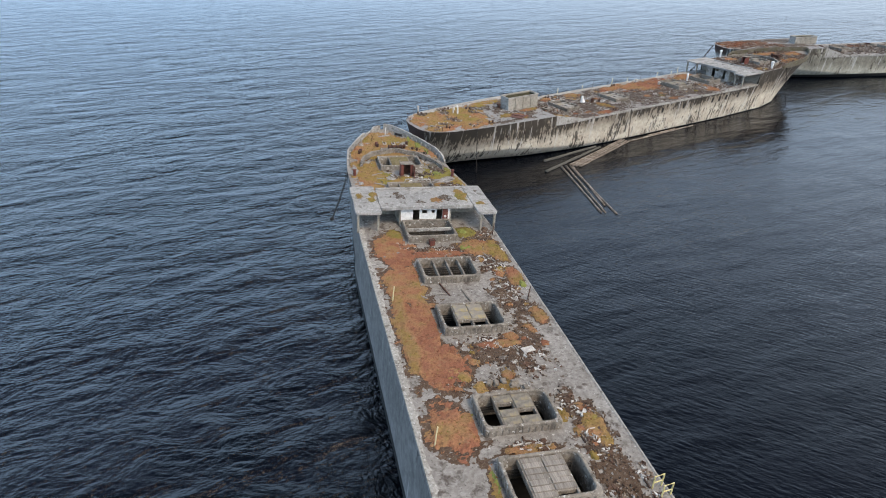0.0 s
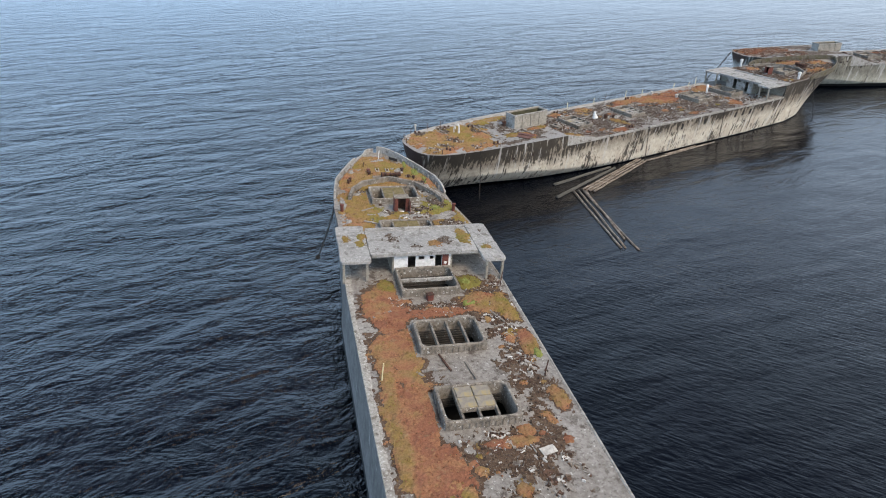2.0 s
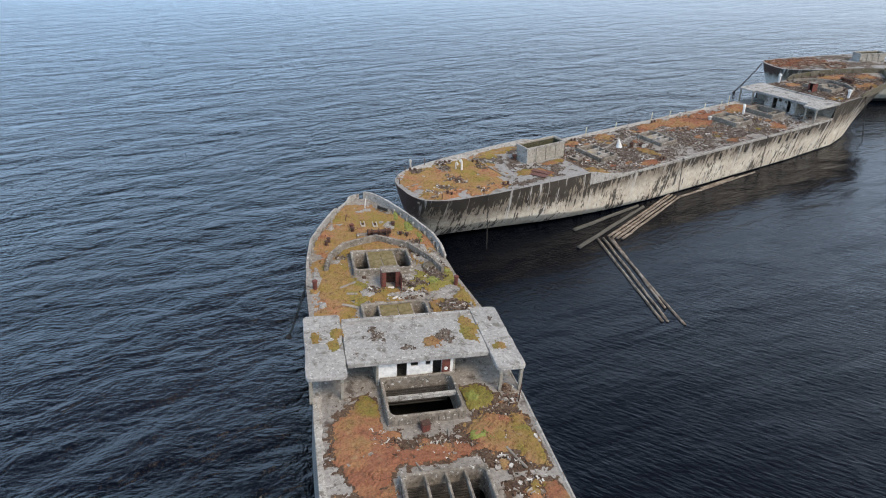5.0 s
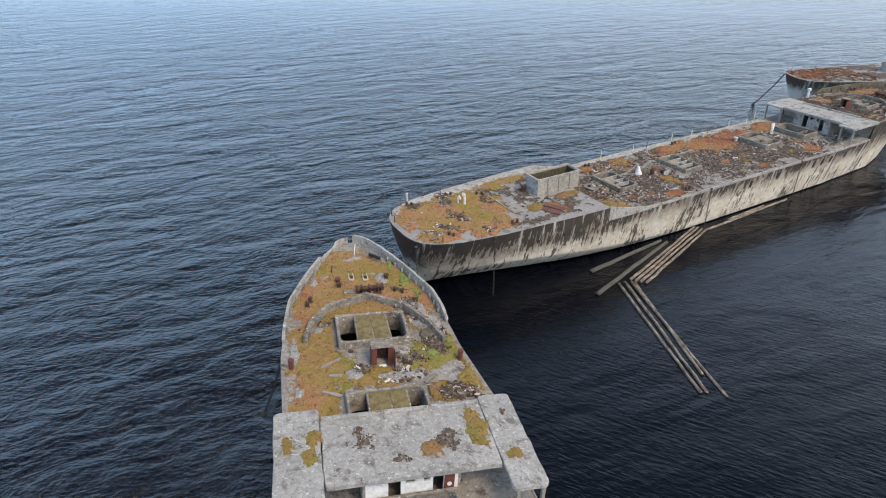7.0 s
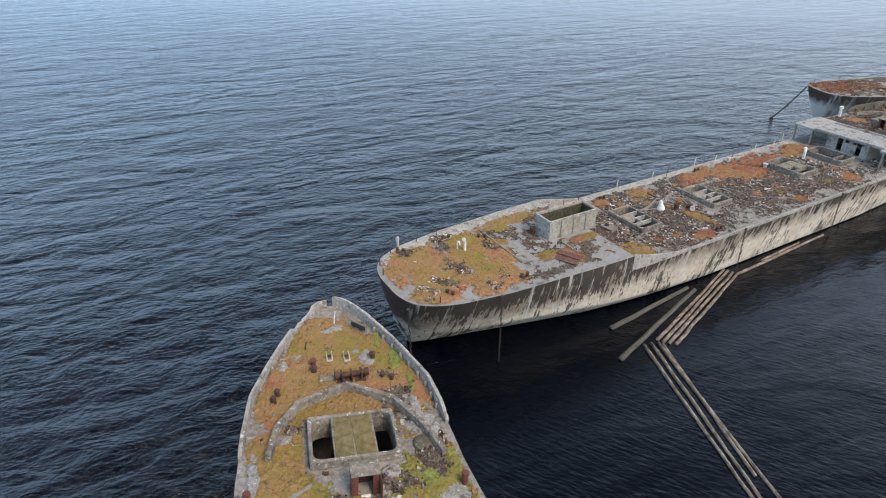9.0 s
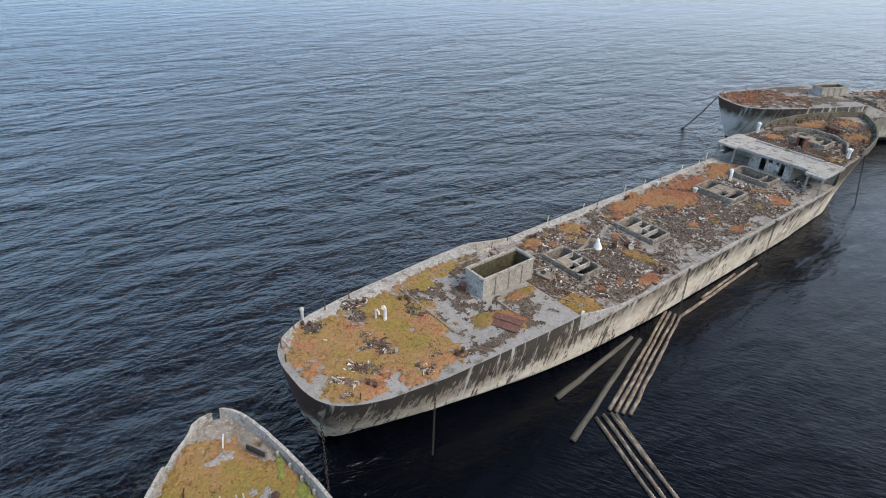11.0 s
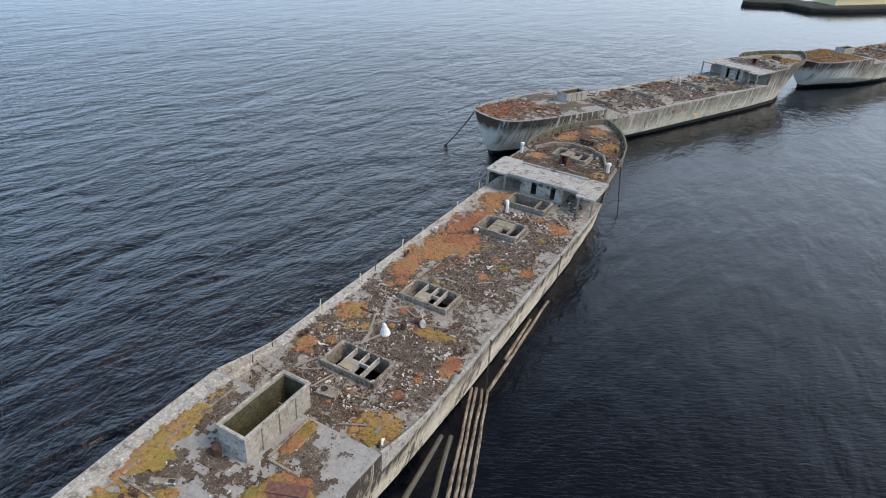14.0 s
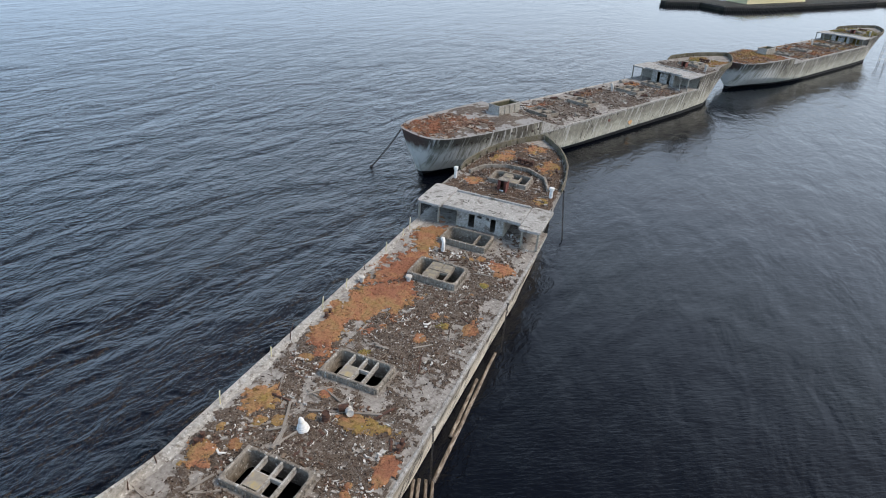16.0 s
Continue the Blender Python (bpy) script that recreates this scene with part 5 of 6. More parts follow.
cover(S2, "moss", MOSS2, 25.2, 80.3, 0.17, 0.17, M_MOSS, LBL, "moss", 64, rough=1.7, at=0.0, tufts=0.2, under=0.0, inset=0.35)
cover(S2, "moss", MOSS2F, 81, 105.5, 0.17, 0.17, M_MOSS, LBL, "moss", 65, rough=1.4, at=0.24, tufts=0.2, under=0.0, inset=0.5)
for S, k in ((S3, 71), (S4, 81)):
    cover(S, "soil", FAR_SOIL, 25.2, 108, 0.4, 0.16, M_GRIT, "dark soil and debris over the deck", "soil", k, rough=1.4, at=-0.2, chips=0.5, chip=1.3)
    cover(S, "moss", FAR_MOSS if S is S3 else WIDE_MOSS, 0.8, 111, 0.3, 0.13, M_MOSS, "brown moss growing over a far deck", "moss", k + 1, rough=1.7, at=0.16 if S is S3 else -0.15, tufts=0.8, tuft=(0.1, 0.35), inset=0.5)

# drifts of flakes, crusts and bark over the decks
HEAPS1 = [(2.8, 56, 2.0, 1.3, 0), (4.1, 54.5, 1.8, 1.4, 0), (-0.2, 58.2, 2.2, 0.9, 0), (1.0, 52.8, 2.4, 0.9, 0), (4.6, 48, 1.6, 2.6, 0), (4.9, 43, 1.5, 3.4, 0), (7.0, 41.3, 0.7, 1.8, 0), (5.1, 72.2, 1.8, 2.4, 0), (6.5, 75.2, 1.2, 1.8, 0), (6.4, 80.6, 1.3, 1.6, 0),
          (0.2, 75.6, 3.4, 1.0, 0), (-3.2, 77.3, 1.2, 1.2, 0), (5.4, 65.5, 1.6, 2.6, 0), (-0.5, 45.8, 2.6, 0.6, 0)]
litter(S1, HEAPS1, 2200, 91, 0.34, M_LITTER, "pale flakes and brown bark strewn over the deck")
litter(S1, [(0.8, 93.3, 2.2, 0.9, 0), (-2.4, 94.1, 1.0, 0.7, 0), (4.0, 101.5, 1.2, 1.8, 0), (4.4, 98.6, 1.4, 1.4, 0), (-5.4, 100.2, 1.2, 1.0, 0), (0.2, 105.8, 2.2, 0.8, 0), (2.8, 105.5, 1.0, 0.8, 0), (5.4, 90.3, 1.4, 1.2, 0), (-2.5, 98.3, 1.0, 1.5, 0)], 900, 92, 0.34, M_LITTER, "pale flakes and bark lying among moss", z=S1.zf + 0.1)
HEAPS2 = [(1, 29, 5, 2.2, 0), (1, 39, 5.5, 4, 0), (2, 52, 5, 4.5, 0), (2, 58, 5, 4, 0), (4.8, 66, 2.4, 5, 0), (0, 69, 4, 1.6, 0), (5, 34, 2, 4, 0), (-4.6, 36, 2, 4, 0), (-4.5, 46, 2, 3, 0), (4.8, 75, 2.2, 3, 0)]
litter(S2, HEAPS2, 3600, 93, 0.30, M_LITTER, "grey flakes and bark strewn over the deck")
litter(S2, SOIL2F, 1500, 94, 0.42, M_DRIFT, "brown driftwood and bark heaped on the deck")
litter(S2, [(1.4, 7.7, 1.4, 1.0, 0), (5.2, 9.5, 1.2, 1.0, 0), (2.4, 3.9, 1.4, 1.1, 0), (3.4, 2.6, 1.2, 0.9, 0), (-3.3, 4.0, 1.0, 0.8, 0), (-5.6, 9.3, 0.9, 1.3, 0)], 640, 95, 0.36, M_LITTER, "broken crusts and sticks lying among moss", z=S2.zp + 0.12)
for S, k in ((S3, 96), (S4, 98)):
    cover(S, "dirt", [(0, 8, 6.5, 8, 0), (3.5, 18, 4, 6, 0), (-4.5, 19, 3, 6, 0)], 0.8, 24.8, 0.3, 0.06, M_GRIT, "grey dirt and grit over a far stern deck", "dirt", k + 20, rough=2.2, at=0.0, inset=0.4)
    litter(S, [(-0.5, 4.5, 5.5, 4.5, 0), (-1.5, 11, 5, 4, 0), (2.5, 12, 4, 4, 0)], 1300, k + 8, 0.8, M_RUBBISH, "rust-brown wood and bark heaped on a far stern", z=S.zp)
    litter(S, FAR_SOIL + [(0, 66, 7, 10, 0), (0, 40, 7, 10, 0)], 2400, k, 0.75, M_DRIFT, "dark driftwood and wreckage heaped on a far deck")
# bare crusts and green strips on the bow
cover(S1, "lime_crust", [(-0.4, 112.6, 0.8, 0.6, 0), (-1.3, 112.2, 0.6, 0.35, 0), (1.6, 108.2, 0.9, 1.3, 0), (0.8, 109.2, 0.5, 0.5, 0), (-5.0, 108.0, 0.5, 0.8, 0), (4.0, 102.2, 0.9, 1.3, 0), (4.6, 99.9, 1.2, 1.5, 0), (0.8, 93.3, 2.0, 0.6, 0), (1.7, 96.4, 0.8, 0.7, 0), (-2.5, 94.0, 0.9, 0.8, 0), (-5.4, 100.3, 0.9, 0.6, 0), (-6.8, 92.5, 0.6, 0.9, 0), (-7.0, 97.5, 0.45, 2.4, 0)],
      88, 114, 0.16, 0.24, M_CRUST, "bare pale lime crust among the moss", "crust", 59, rough=0.9, at=0.05, inset=0.25)
cover(S1, "green_moss", [(2.7, 110.6, 0.35, 1.3, 0), (3.7, 107.7, 0.5, 2.0, 0), (4.5, 105.0, 0.5, 1.8, 0), (4.1, 95.6, 0.9, 0.8, 0), (5.9, 97.3, 0.6, 0.5, 0)], 92, 113, 0.16, 0.26, M_SWARD, "bright green moss strip along the bulwark", "moss", 60, rough=0.9, at=0.1, tufts=0.3, inset=0.3)
cover(S1, "green_moss", [(3.4, 76.4, 0.9, 0.6, 0), (4.0, 80.5, 0.9, 0.9, 0), (7.2, 67.9, 0.4, 0.8, 0), (-3.1, 43.0, 0.4, 1.5, 0)], 40, 82, 0.16, 0.24, M_SWARD, "bright green moss cushions beside the hatch", "moss", 56, rough=0.9, at=0.1, tufts=0.3)

# ---- sea and shore ----
sea = new("water", Geo().add([(-4000, -4000, 0), (4000, -4000, 0), (4000, 4000, 0), (-4000, 4000, 0)], [(0, 1, 2, 3)]).mesh("water", M_WATER))
tagged(sea, "dark rippled sea water", "water", kind="structure")

# ---- things on the first hulk ----
def wall_path(ship, name, pts, height, thick, material, label, z=None):
    g = Geo()
    for i, (x, y) in enumerate(pts):
        a, b = Vector(pts[max(i - 1, 0)]), Vector(pts[min(i + 1, len(pts) - 1)])
        n = Vector((-(b - a).y, (b - a).x)).normalized() * thick * 0.5
        zz = float(ship.deck(y)) if z is None else z
        g.v += [(x - n.x, y - n.y, zz - 0.05), (x - n.x, y - n.y, zz + height), (x + n.x, y + n.y, zz + height), (x + n.x, y + n.y, zz - 0.05)]
        if i:
            for j in range(3):
                k = 4 * i + j
                g.f.append((k - 4, k, k + 1, k - 3))
    n = len(g.v)
    g.f += [(0, 1, 2, 3), (n - 1, n - 2, n - 3, n - 4)]
    return part(name, g.mesh(name, material), ship.root, label)


def companion(ship, x, y, w, d, h):
    """A small steel entrance box with its doorway facing aft."""
    z = float(ship.deck(y))
    c = fixture("companionway", Geo().box(-w / 2, w / 2, d - 0.06, d, 0, h).mesh("companionway", M_RUST), ship, "rusty red entrance box with open doorway", "companionway", at=pose(x, y, z))
    for s in (-1, 1):
        part("side_wall", Geo().box(s * w / 2 - 0.03, s * w / 2 + 0.03, 0.02, d - 0.07, 0, h - 0.004).mesh("side_wall", M_RED), c)
        part("jamb", Geo().box(s * (w / 2 - 0.2) - 0.2, s * (w / 2 - 0.2) + 0.2, -0.04, 0.03, 0, h - 0.008).mesh("jamb", M_RED), c)
    part("lid", Geo().box(-w / 2 - 0.06, w / 2 + 0.06, -0.1, d + 0.05, h, h + 0.07).mesh("lid", M_COAM), c, "faded pinkish lid")
    part("door", Geo().box(w / 2 + 0.04, w / 2 + 0.1, -0.75, 0.0, 0.1, h - 0.15).mesh("door", M_RED), c, "red door swung open")
    part("step", Geo().box(-0.3, 0.3, -0.25, -0.05, 0, 0.18).mesh("step", M_WHITE), c)
    return c


def windlass(ship, x, y, turn=0.0):
    z = float(ship.deck(y))
    w = fixture("windlass", Geo().box(-1.1, 1.1, -0.5, 0.5, 0, 0.18).mesh("windlass", M_RUST), ship, "rusted anchor windlass on the bow deck", "windlass", at=pose(x, y, z, 0, 0, turn))
    part("drum", Geo().tube([(-1.3, 0, 0.62), (-1.0, 0, 0.62), (-0.98, 0, 0.62), (0.98, 0, 0.62), (1.0, 0, 0.62), (1.3, 0, 0.62)], [0.34, 0.3, 0.2, 0.2, 0.3, 0.34], 14).mesh("drum", M_RUST), w)
    for s in (-0.75, 0.0, 0.75):
        part("cheek", Geo().box(s - 0.07, s + 0.07, -0.38, 0.38, 0.16, 0.85).mesh("cheek", M_RUST), w)


S1_PATH = [(-6.1, 98.5), (-5.5, 101.0), (-4.0, 103.2), (-0.4, 104.7), (2.8, 102.7), (4.4, 99.8), (5.3, 97.0)]
wall_path(S1, "breakwater_wall", S1_PATH, 0.8, 0.36, M_COAM, "low angled concrete wave breaker")
wall_path(S2, "breakwater_wall", [(-5.8, 88.0), (-4.6, 91.0), (-2.0, 92.8), (1.5, 93.0), (4.4, 91.0), (5.8, 87.5)], 0.6, 0.3, M_COAM, "low angled concrete wave breaker")
companion(S1, -0.25, 94.9, 1.7, 1.1, 1.75)
for x, y in ((-1.38, 109.6), (-0.02, 109.4)):
    # a chain pipe with its iron guide frame
    pipe_top = fixture("hawse_pipe", Geo().lathe([(0.34, 0.0), (0.38, 0.1), (0.36, 0.2), (0.3, 0.22), (0.27, 0.12)], 16).mesh("hawse_pipe", M_RUST), S1, "dark iron chain pipe in the deck", "chain pipe", group="chain pipes", at=pose(x, y + 0.55, S1.zf + 0.22))
    # near-black disc for the shade in the pipe
    part("pipe_mouth", Geo().lathe([(0.02, 0.14), (0.28, 0.15), (0.28, 0.17), (0.02, 0.18)], 14).mesh("pipe_mouth", M_HOLE_SHADE), pipe_top)
    guide = fixture("chain_guide", Geo().box(-0.26, -0.16, -0.6, 0.5, 0, 0.3).mesh("chain_guide", M_OLDWHITE), S1, "white painted iron chain guide", "chain guide", group="chain guides", at=pose(x, y - 0.7, S1.zf + 0.25))
    part("cheek", Geo().box(0.16, 0.26, -0.6, 0.5, 0, 0.3).mesh("cheek", M_OLDWHITE), guide)
    part("roller", Geo().tube([(-0.16, -0.1, 0.2), (0.16, -0.1, 0.2)], 0.13, 10).mesh("roller", M_RUST), guide)
    part("end_bar", Geo().box(-0.26, 0.26, -0.72, -0.6, 0, 0.26).mesh("end_bar", M_OLDWHITE), guide)
fixture("deck_box", Geo().box(-0.75, 0.75, -0.3, 0.3, 0, 0.4, 0.06).mesh("deck_box", M_COAM), S1, "low grey concrete deck box", "deck box", at=pose(-1.6, 106.1, S1.zf + 0.1, 0, 0, 4))
# solid near-black bar painted as the shaded slot
slot = part("fairlead", Geo().box(-0.75, 0.75, -0.06, 0.06, 0, 0.34, 0.05).mesh("fairlead", M_HOLE_SHADE), S1.root, "fairlead slot in the bulwark with its shade painted dark", at=pose(1.35, 112.2, S1.zf + 0.62, 0, 0, -47))
part("rim", Geo().box(-0.9, 0.9, 0.07, 0.16, -0.1, 0.44, 0.05).mesh("rim", M_CRUST), slot)
part("deck_mound", Geo().lathe([(0.9, 0), (0.8, 0.25), (0.6, 0.42), (0.25, 0.5), (0.05, 0.5)], 12).mesh("deck_mound", M_MOSSY), S1.root, "low mossy concrete mound", at=pose(4.3, 98.5, S1.zf))
for k, (x, y, a) in enumerate(((-2.7, 108.0, 0), (-2.68, 107.1, 0), (2.0, 108.2, 0))):
    fixture("bitt", Geo().lathe([(0.26, 0), (0.22, 0.12), (0.2, 0.5), (0.28, 0.56), (0.26, 0.66), (0.05, 0.7)], 14).mesh("bitt", M_RUST if k else M_RED), S1, "rusted mooring bitt with a pale cap", "bitt", group="mooring bitts", at=pose(x, y, S1.zf + 0.2))
windlass(S1, 0.1, 105.9, 4)
windlass(S2, 0.3, 95.5, -12)
for x, y, a in ((2.8, 105.5, -30), (-5.6, 104.6, 70)):
    S1.bollards(x, y, a, 0.9)
for x, y, h, m, l in ((-6.6, 66, 1.7, M_CREAM, "thin pale upright post"), (-6.6, 46.9, 1.7, M_CREAM, "thin pale upright post"), (6.7, 64.8, 1.5, M_RUST, "rusty broken post"), (-7.2, 76.4, 0.7, M_RUST, "rusty broken post"),
                     (7.5, 79.5, 1.6, M_RUST, "rusty broken post"), (-0.6, 113.4, 1.3, M_WHITE, "short white painted post"), (-3.2, 110, 0.9, M_RUST, "rusty broken post")):
    S1.post(x, y, h, 0.06, 0.1, m, l)
box_thing = fixture("winch_box", Geo().box(-0.3, 0.3, -0.25, 0.25, 0, 0.65).mesh("winch_box", M_RED), S1, "small rust-red iron box", "iron box", at=pose(-0.3, 77.6, S1.zm, 0, 0, 12))
part("lid", Geo().box(-0.34, 0.34, -0.29, 0.29, 0.652, 0.72).mesh("lid", M_RUST), box_thing)
slab = new("slab", Geo().box(-0.6, 0.6, -0.36, 0.36, 0, 0.06, 0.03).mesh("slab", M_OLDWHITE))
slab.matrix_world = S1.m @ pose(3.8, 56.7, S1.zm + 0.08, 2, 1, 14)
tagged(slab, "pale flat slab lying on the deck", "slab")
for k in range(6):
    b = new("concrete_block", Geo().box(-0.3, 0.3, -0.2, 0.2, 0, 0.3, 0.05).mesh("concrete_block", M_COAM))
    b.matrix_world = S1.m @ pose(-0.9 + 0.55 * k + rng.normal(0, 0.1), 52.6 + rng.normal(0, 0.35), S1.zm + 0.05, rng.normal(0, 12), rng.normal(0, 12), rng.uniform(0, 180))
    tagged(b, "broken concrete block beside a hatch", "block", "fallen concrete blocks")


def frame_rail(ship, x, y, turn):
    z = float(ship.deck(y))
    loop = [(0, 0, 0), (0, 0, 1.05), (0.75, 0, 1.05), (0.75, 0, 0)]
    f = fixture("ladder_rail", Geo().tube(loop, 0.055, 8).mesh("ladder_rail", M_YELLOW), ship, "yellow painted ladder handrail", "handrail", group="ladder handrails", at=pose(x, y, z, 0, 0, turn))
    part("crossbar", Geo().tube([(0, 0, 0.5), (0.75, 0, 0.5)], 0.045, 8).mesh("crossbar", M_YELLOW), f)


frame_rail(S1, 6.75, 40.9, 10)
frame_rail(S1, 6.95, 40.1, 10)

for x, y, L, a in ((-5.06, 96.75, 1.7, -58), (-4.2, 95.7, 1.9, -60), (-4.4, 91.9, 1.5, 62), (-4.0, 94.0, 1.0, 80), (3.2, 92.6, 1.4, -50), (5.2, 102.2, 1.3, 30)):
    plank(S1, x, y, L, a, 0.3, 0.09, label="grey board lying on moss", z=S1.zf + 0.14)
for x, y in ((-7.3, 95.5), (6.1, 94.7)):
    fixture("iron_stump", Geo().lathe([(0.2, 0), (0.2, 0.8), (0.26, 0.85), (0.24, 1.0), (0.1, 1.02)], 10).mesh("iron_stump", M_RED), S1, "short rusty red pipe stump", "pipe stump", at=pose(x, y, S1.zf))

# ---- things on the second hulk ----
companion(S2, 0.1, 84.6, 1.3, 0.9, 1.5)
S2.cowl(-1.9, 10.1, 1.6, 0.15, 200, material=M_WHITE)
S2.cowl(-6.2, 4.2, 1.4, 0.13, 30, hook=False)
S2.cowl(-1.9, 69.3, 1.6, 0.2, 40, material=M_WHITE)
S2.cowl(-2.6, 62.0 - 0.6, 0.8, 0.25, 0, hook=False)
S2.cowl(-6.9, 85.2, 1.8, 0.22, 0, hook=False, material=M_WHITE)
S2.cowl(6.6, 85.8, 1.6, 0.24, 0, hook=False, material=M_WHITE)
S2.cowl(-6.9, 58.8, 0.8, 0.22, 0, hook=False)
pipe = fixture("pipe_loop", Geo().tube([(0, 0, 0), (0, 0, 0.9), (0.1, 0, 1.15), (0.3, 0, 1.28), (0.5, 0, 1.15), (0.55, 0, 0.9)], 0.08, 10).mesh("pipe_loop", M_WHITE), S2, "white painted pipe with a bent head", "pipe", at=pose(-2.5, 9.5, S2.zp))
for x, y, a in ((-3.4, 13.2, 60), (-5.2, 9.6, 75), (4.6, 4.5, 20), (-5.2, 4.0, 40), (5.6, 12.5, 85), (-6.6, 34, 88), (6.9, 40, 90), (-6.8, 52, 90), (-5.2, 96, 70), (5.2, 95, 110)):
    S2.bollards(x, y, a, 0.8)
for y, h, l in ((28.5, 0.9, 0.1), (31, 0.8, -0.1), (37.6, 1.5, 0.1), (44.2, 1.2, 0.05), (47.0, 2.0, 0.4), (52.5, 1.6, 0.1), (57, 1.2, 0.1), (61, 0.9, -0.1), (66, 1.3, 0.1), (70.5, 1.0, 0.1), (72.5, 1.7, 0.0)):
    S2.post(-7.75, y, h, 0.05, l, M_RUST if h > 1.7 or h < 1 else M_CREAM, "thin leaning rail post")
for x, y, h in ((-3.9, 1.0, 1.2), (-5.5, 3.0, 1.0), (-6.3, 6.5, 1.2), (-6.6, 9.2, 1.0), (-2.0, 0.5, 0.9), (5.3, 3.0, 0.8)):
    S2.post(x, y, h, 0.06, 0.05)
for name, x0, x1, y0, y1, h in (("kerb", -5.4, -5.2, 14.2, 24.6, 0.18), ("kerb", -5.2, 3.2, 13.9, 14.1, 0.18), ("kerb", 1.6, 1.8, 20.4, 24.8, 0.22), ("kerb", 1.8, 4.6, 20.2, 20.4, 0.2)):
    part(name, Geo().box(x0, x1, y0, y1, S2.zp - 0.02, S2.zp + h).mesh(name, M_COAM), S2.root, "low concrete kerb on the deck")
plate = new("iron_plate", Geo().box(-1.5, 1.4, -0.95, 0.9, 0, 0.06, 0.02).box(-1.4, 1.3, -0.06, 0.06, 0.06, 0.2, 0.02).mesh("iron_plate", M_PLATE))
plate.matrix_world = S2.m @ pose(4.9, 18.6, S2.zp + 0.16, 4, -3, 20)
tagged(plate, "rusted iron plate lying among moss", "plate")
lid = fixture("small_hatch", Geo().box(-0.9, 0.9, -0.6, 0.6, 0, 0.4).mesh("small_hatch", M_COAM), S2, "small concrete deck hatch", "deck hatch", at=pose(0.1, 29.0, S2.zm, 0, 0, 8))
# manhole ring in near-black, for the shade inside it
part("manhole", Geo().lathe([(0.26, 0.40), (0.3, 0.48), (0.3, 0.5), (0.22, 0.5), (0.2, 0.44)], 14).mesh("manhole", M_HOLE_SHADE), lid, at=pose(-0.35, 0, 0))
slot = fixture("deck_slot", Geo().box(-0.25, 0.25, -0.9, 0.9, 0, 0.22).mesh("deck_slot", M_COAM), S2, "narrow concrete vent box", "vent box", at=pose(-2.6, 15.2, S2.zp, 0, 0, -62))
# the vent's shaded opening, a near-black plate on top
part("opening", Geo().box(-0.14, 0.14, 0.35, 0.8, 0.222, 0.24).mesh("opening", M_HOLE_SHADE), slot)
elbow = new("pipe_elbow", Geo().tube([(0, -0.6, 0.15), (0, 0.1, 0.2), (0, 0.4, 0.12), (0.15, 0.6, -0.05)], [0.16, 0.17, 0.17, 0.16], 12).mesh("pipe_elbow", M_WHITE))
elbow.matrix_world = S2.m @ pose(6.9, 26.9, S2.zm + 0.2, 0, 0, 30) @ Matrix.Scale(0.65, 4)
tagged(elbow, "white elbow pipe lying beside moss", "pipe")
g = Geo().lathe([(0.48, 0), (0.5, 0.08), (0.46, 0.16), (0.47, 0.22), (0.42, 0.3), (0.43, 0.36), (0.36, 0.46), (0.37, 0.52), (0.29, 0.66), (0.22, 0.85), (0.24, 0.92), (0.2, 1.1), (0.12, 1.25), (0.03, 1.3)], 20)
bell = new("buoy", g.mesh("buoy", M_WHITE))
bell.matrix_world = S2.m @ pose(-0.5, 38.3, S2.zm + 0.06, 6, -5, 0) @ Matrix.Scale(1.0, 4)
tagged(bell, "white ribbed conical buoy standing on deck", "buoy")


def drum(ship, x, y, turn, tip, material, label):
    d = new("drum", Geo().lathe([(0.28, 0), (0.3, 0.02), (0.3, 0.25), (0.315, 0.27), (0.3, 0.29), (0.3, 0.55), (0.315, 0.57), (0.3, 0.59), (0.3, 0.8), (0.27, 0.81), (0.26, 0.74)], 18).mesh("drum", material))
    d.matrix_world = ship.m @ pose(x, y, float(ship.deck(y)) + (0.35 if tip else 0.04), tip, 0, turn)
    tagged(d, label, "drum", "loose drums")


drum(S2, 0.5, 39.9, 0, 0, M_RUST, "rusted open drum on deck")
drum(S2, 1.6, 41.5, 40, 75, M_OLDWHITE, "white drum lying on its side")
drum(S2, 0.9, 41.2, 120, 80, M_RUST, "rusted drum lying on its side")
for x, y, L, a, w in ((-2.1, 38.2, 4.6, 24, 0.22), (-1.6, 36.8, 2.4, 8, 0.25), (-1.1, 36.9, 2.2, -20, 0.2), (1.6, 41.3, 6.0, -68, 0.2), (-2.3, 37.4, 1.6, -50, 0.2), (-0.6, 42.5, 2.2, 70, 0.16)):
    plank(S2, x, y, L, a, w, 0.12)

fixture("iron_stump", Geo().lathe([(0.3, 0), (0.28, 0.5), (0.34, 0.55), (0.34, 0.85), (0.2, 0.9)], 12).mesh("iron_stump", M_RUST), S2, "rusted iron stump beside the casing", "pipe stump", at=pose(-1.4, 18.75, S2.zp))
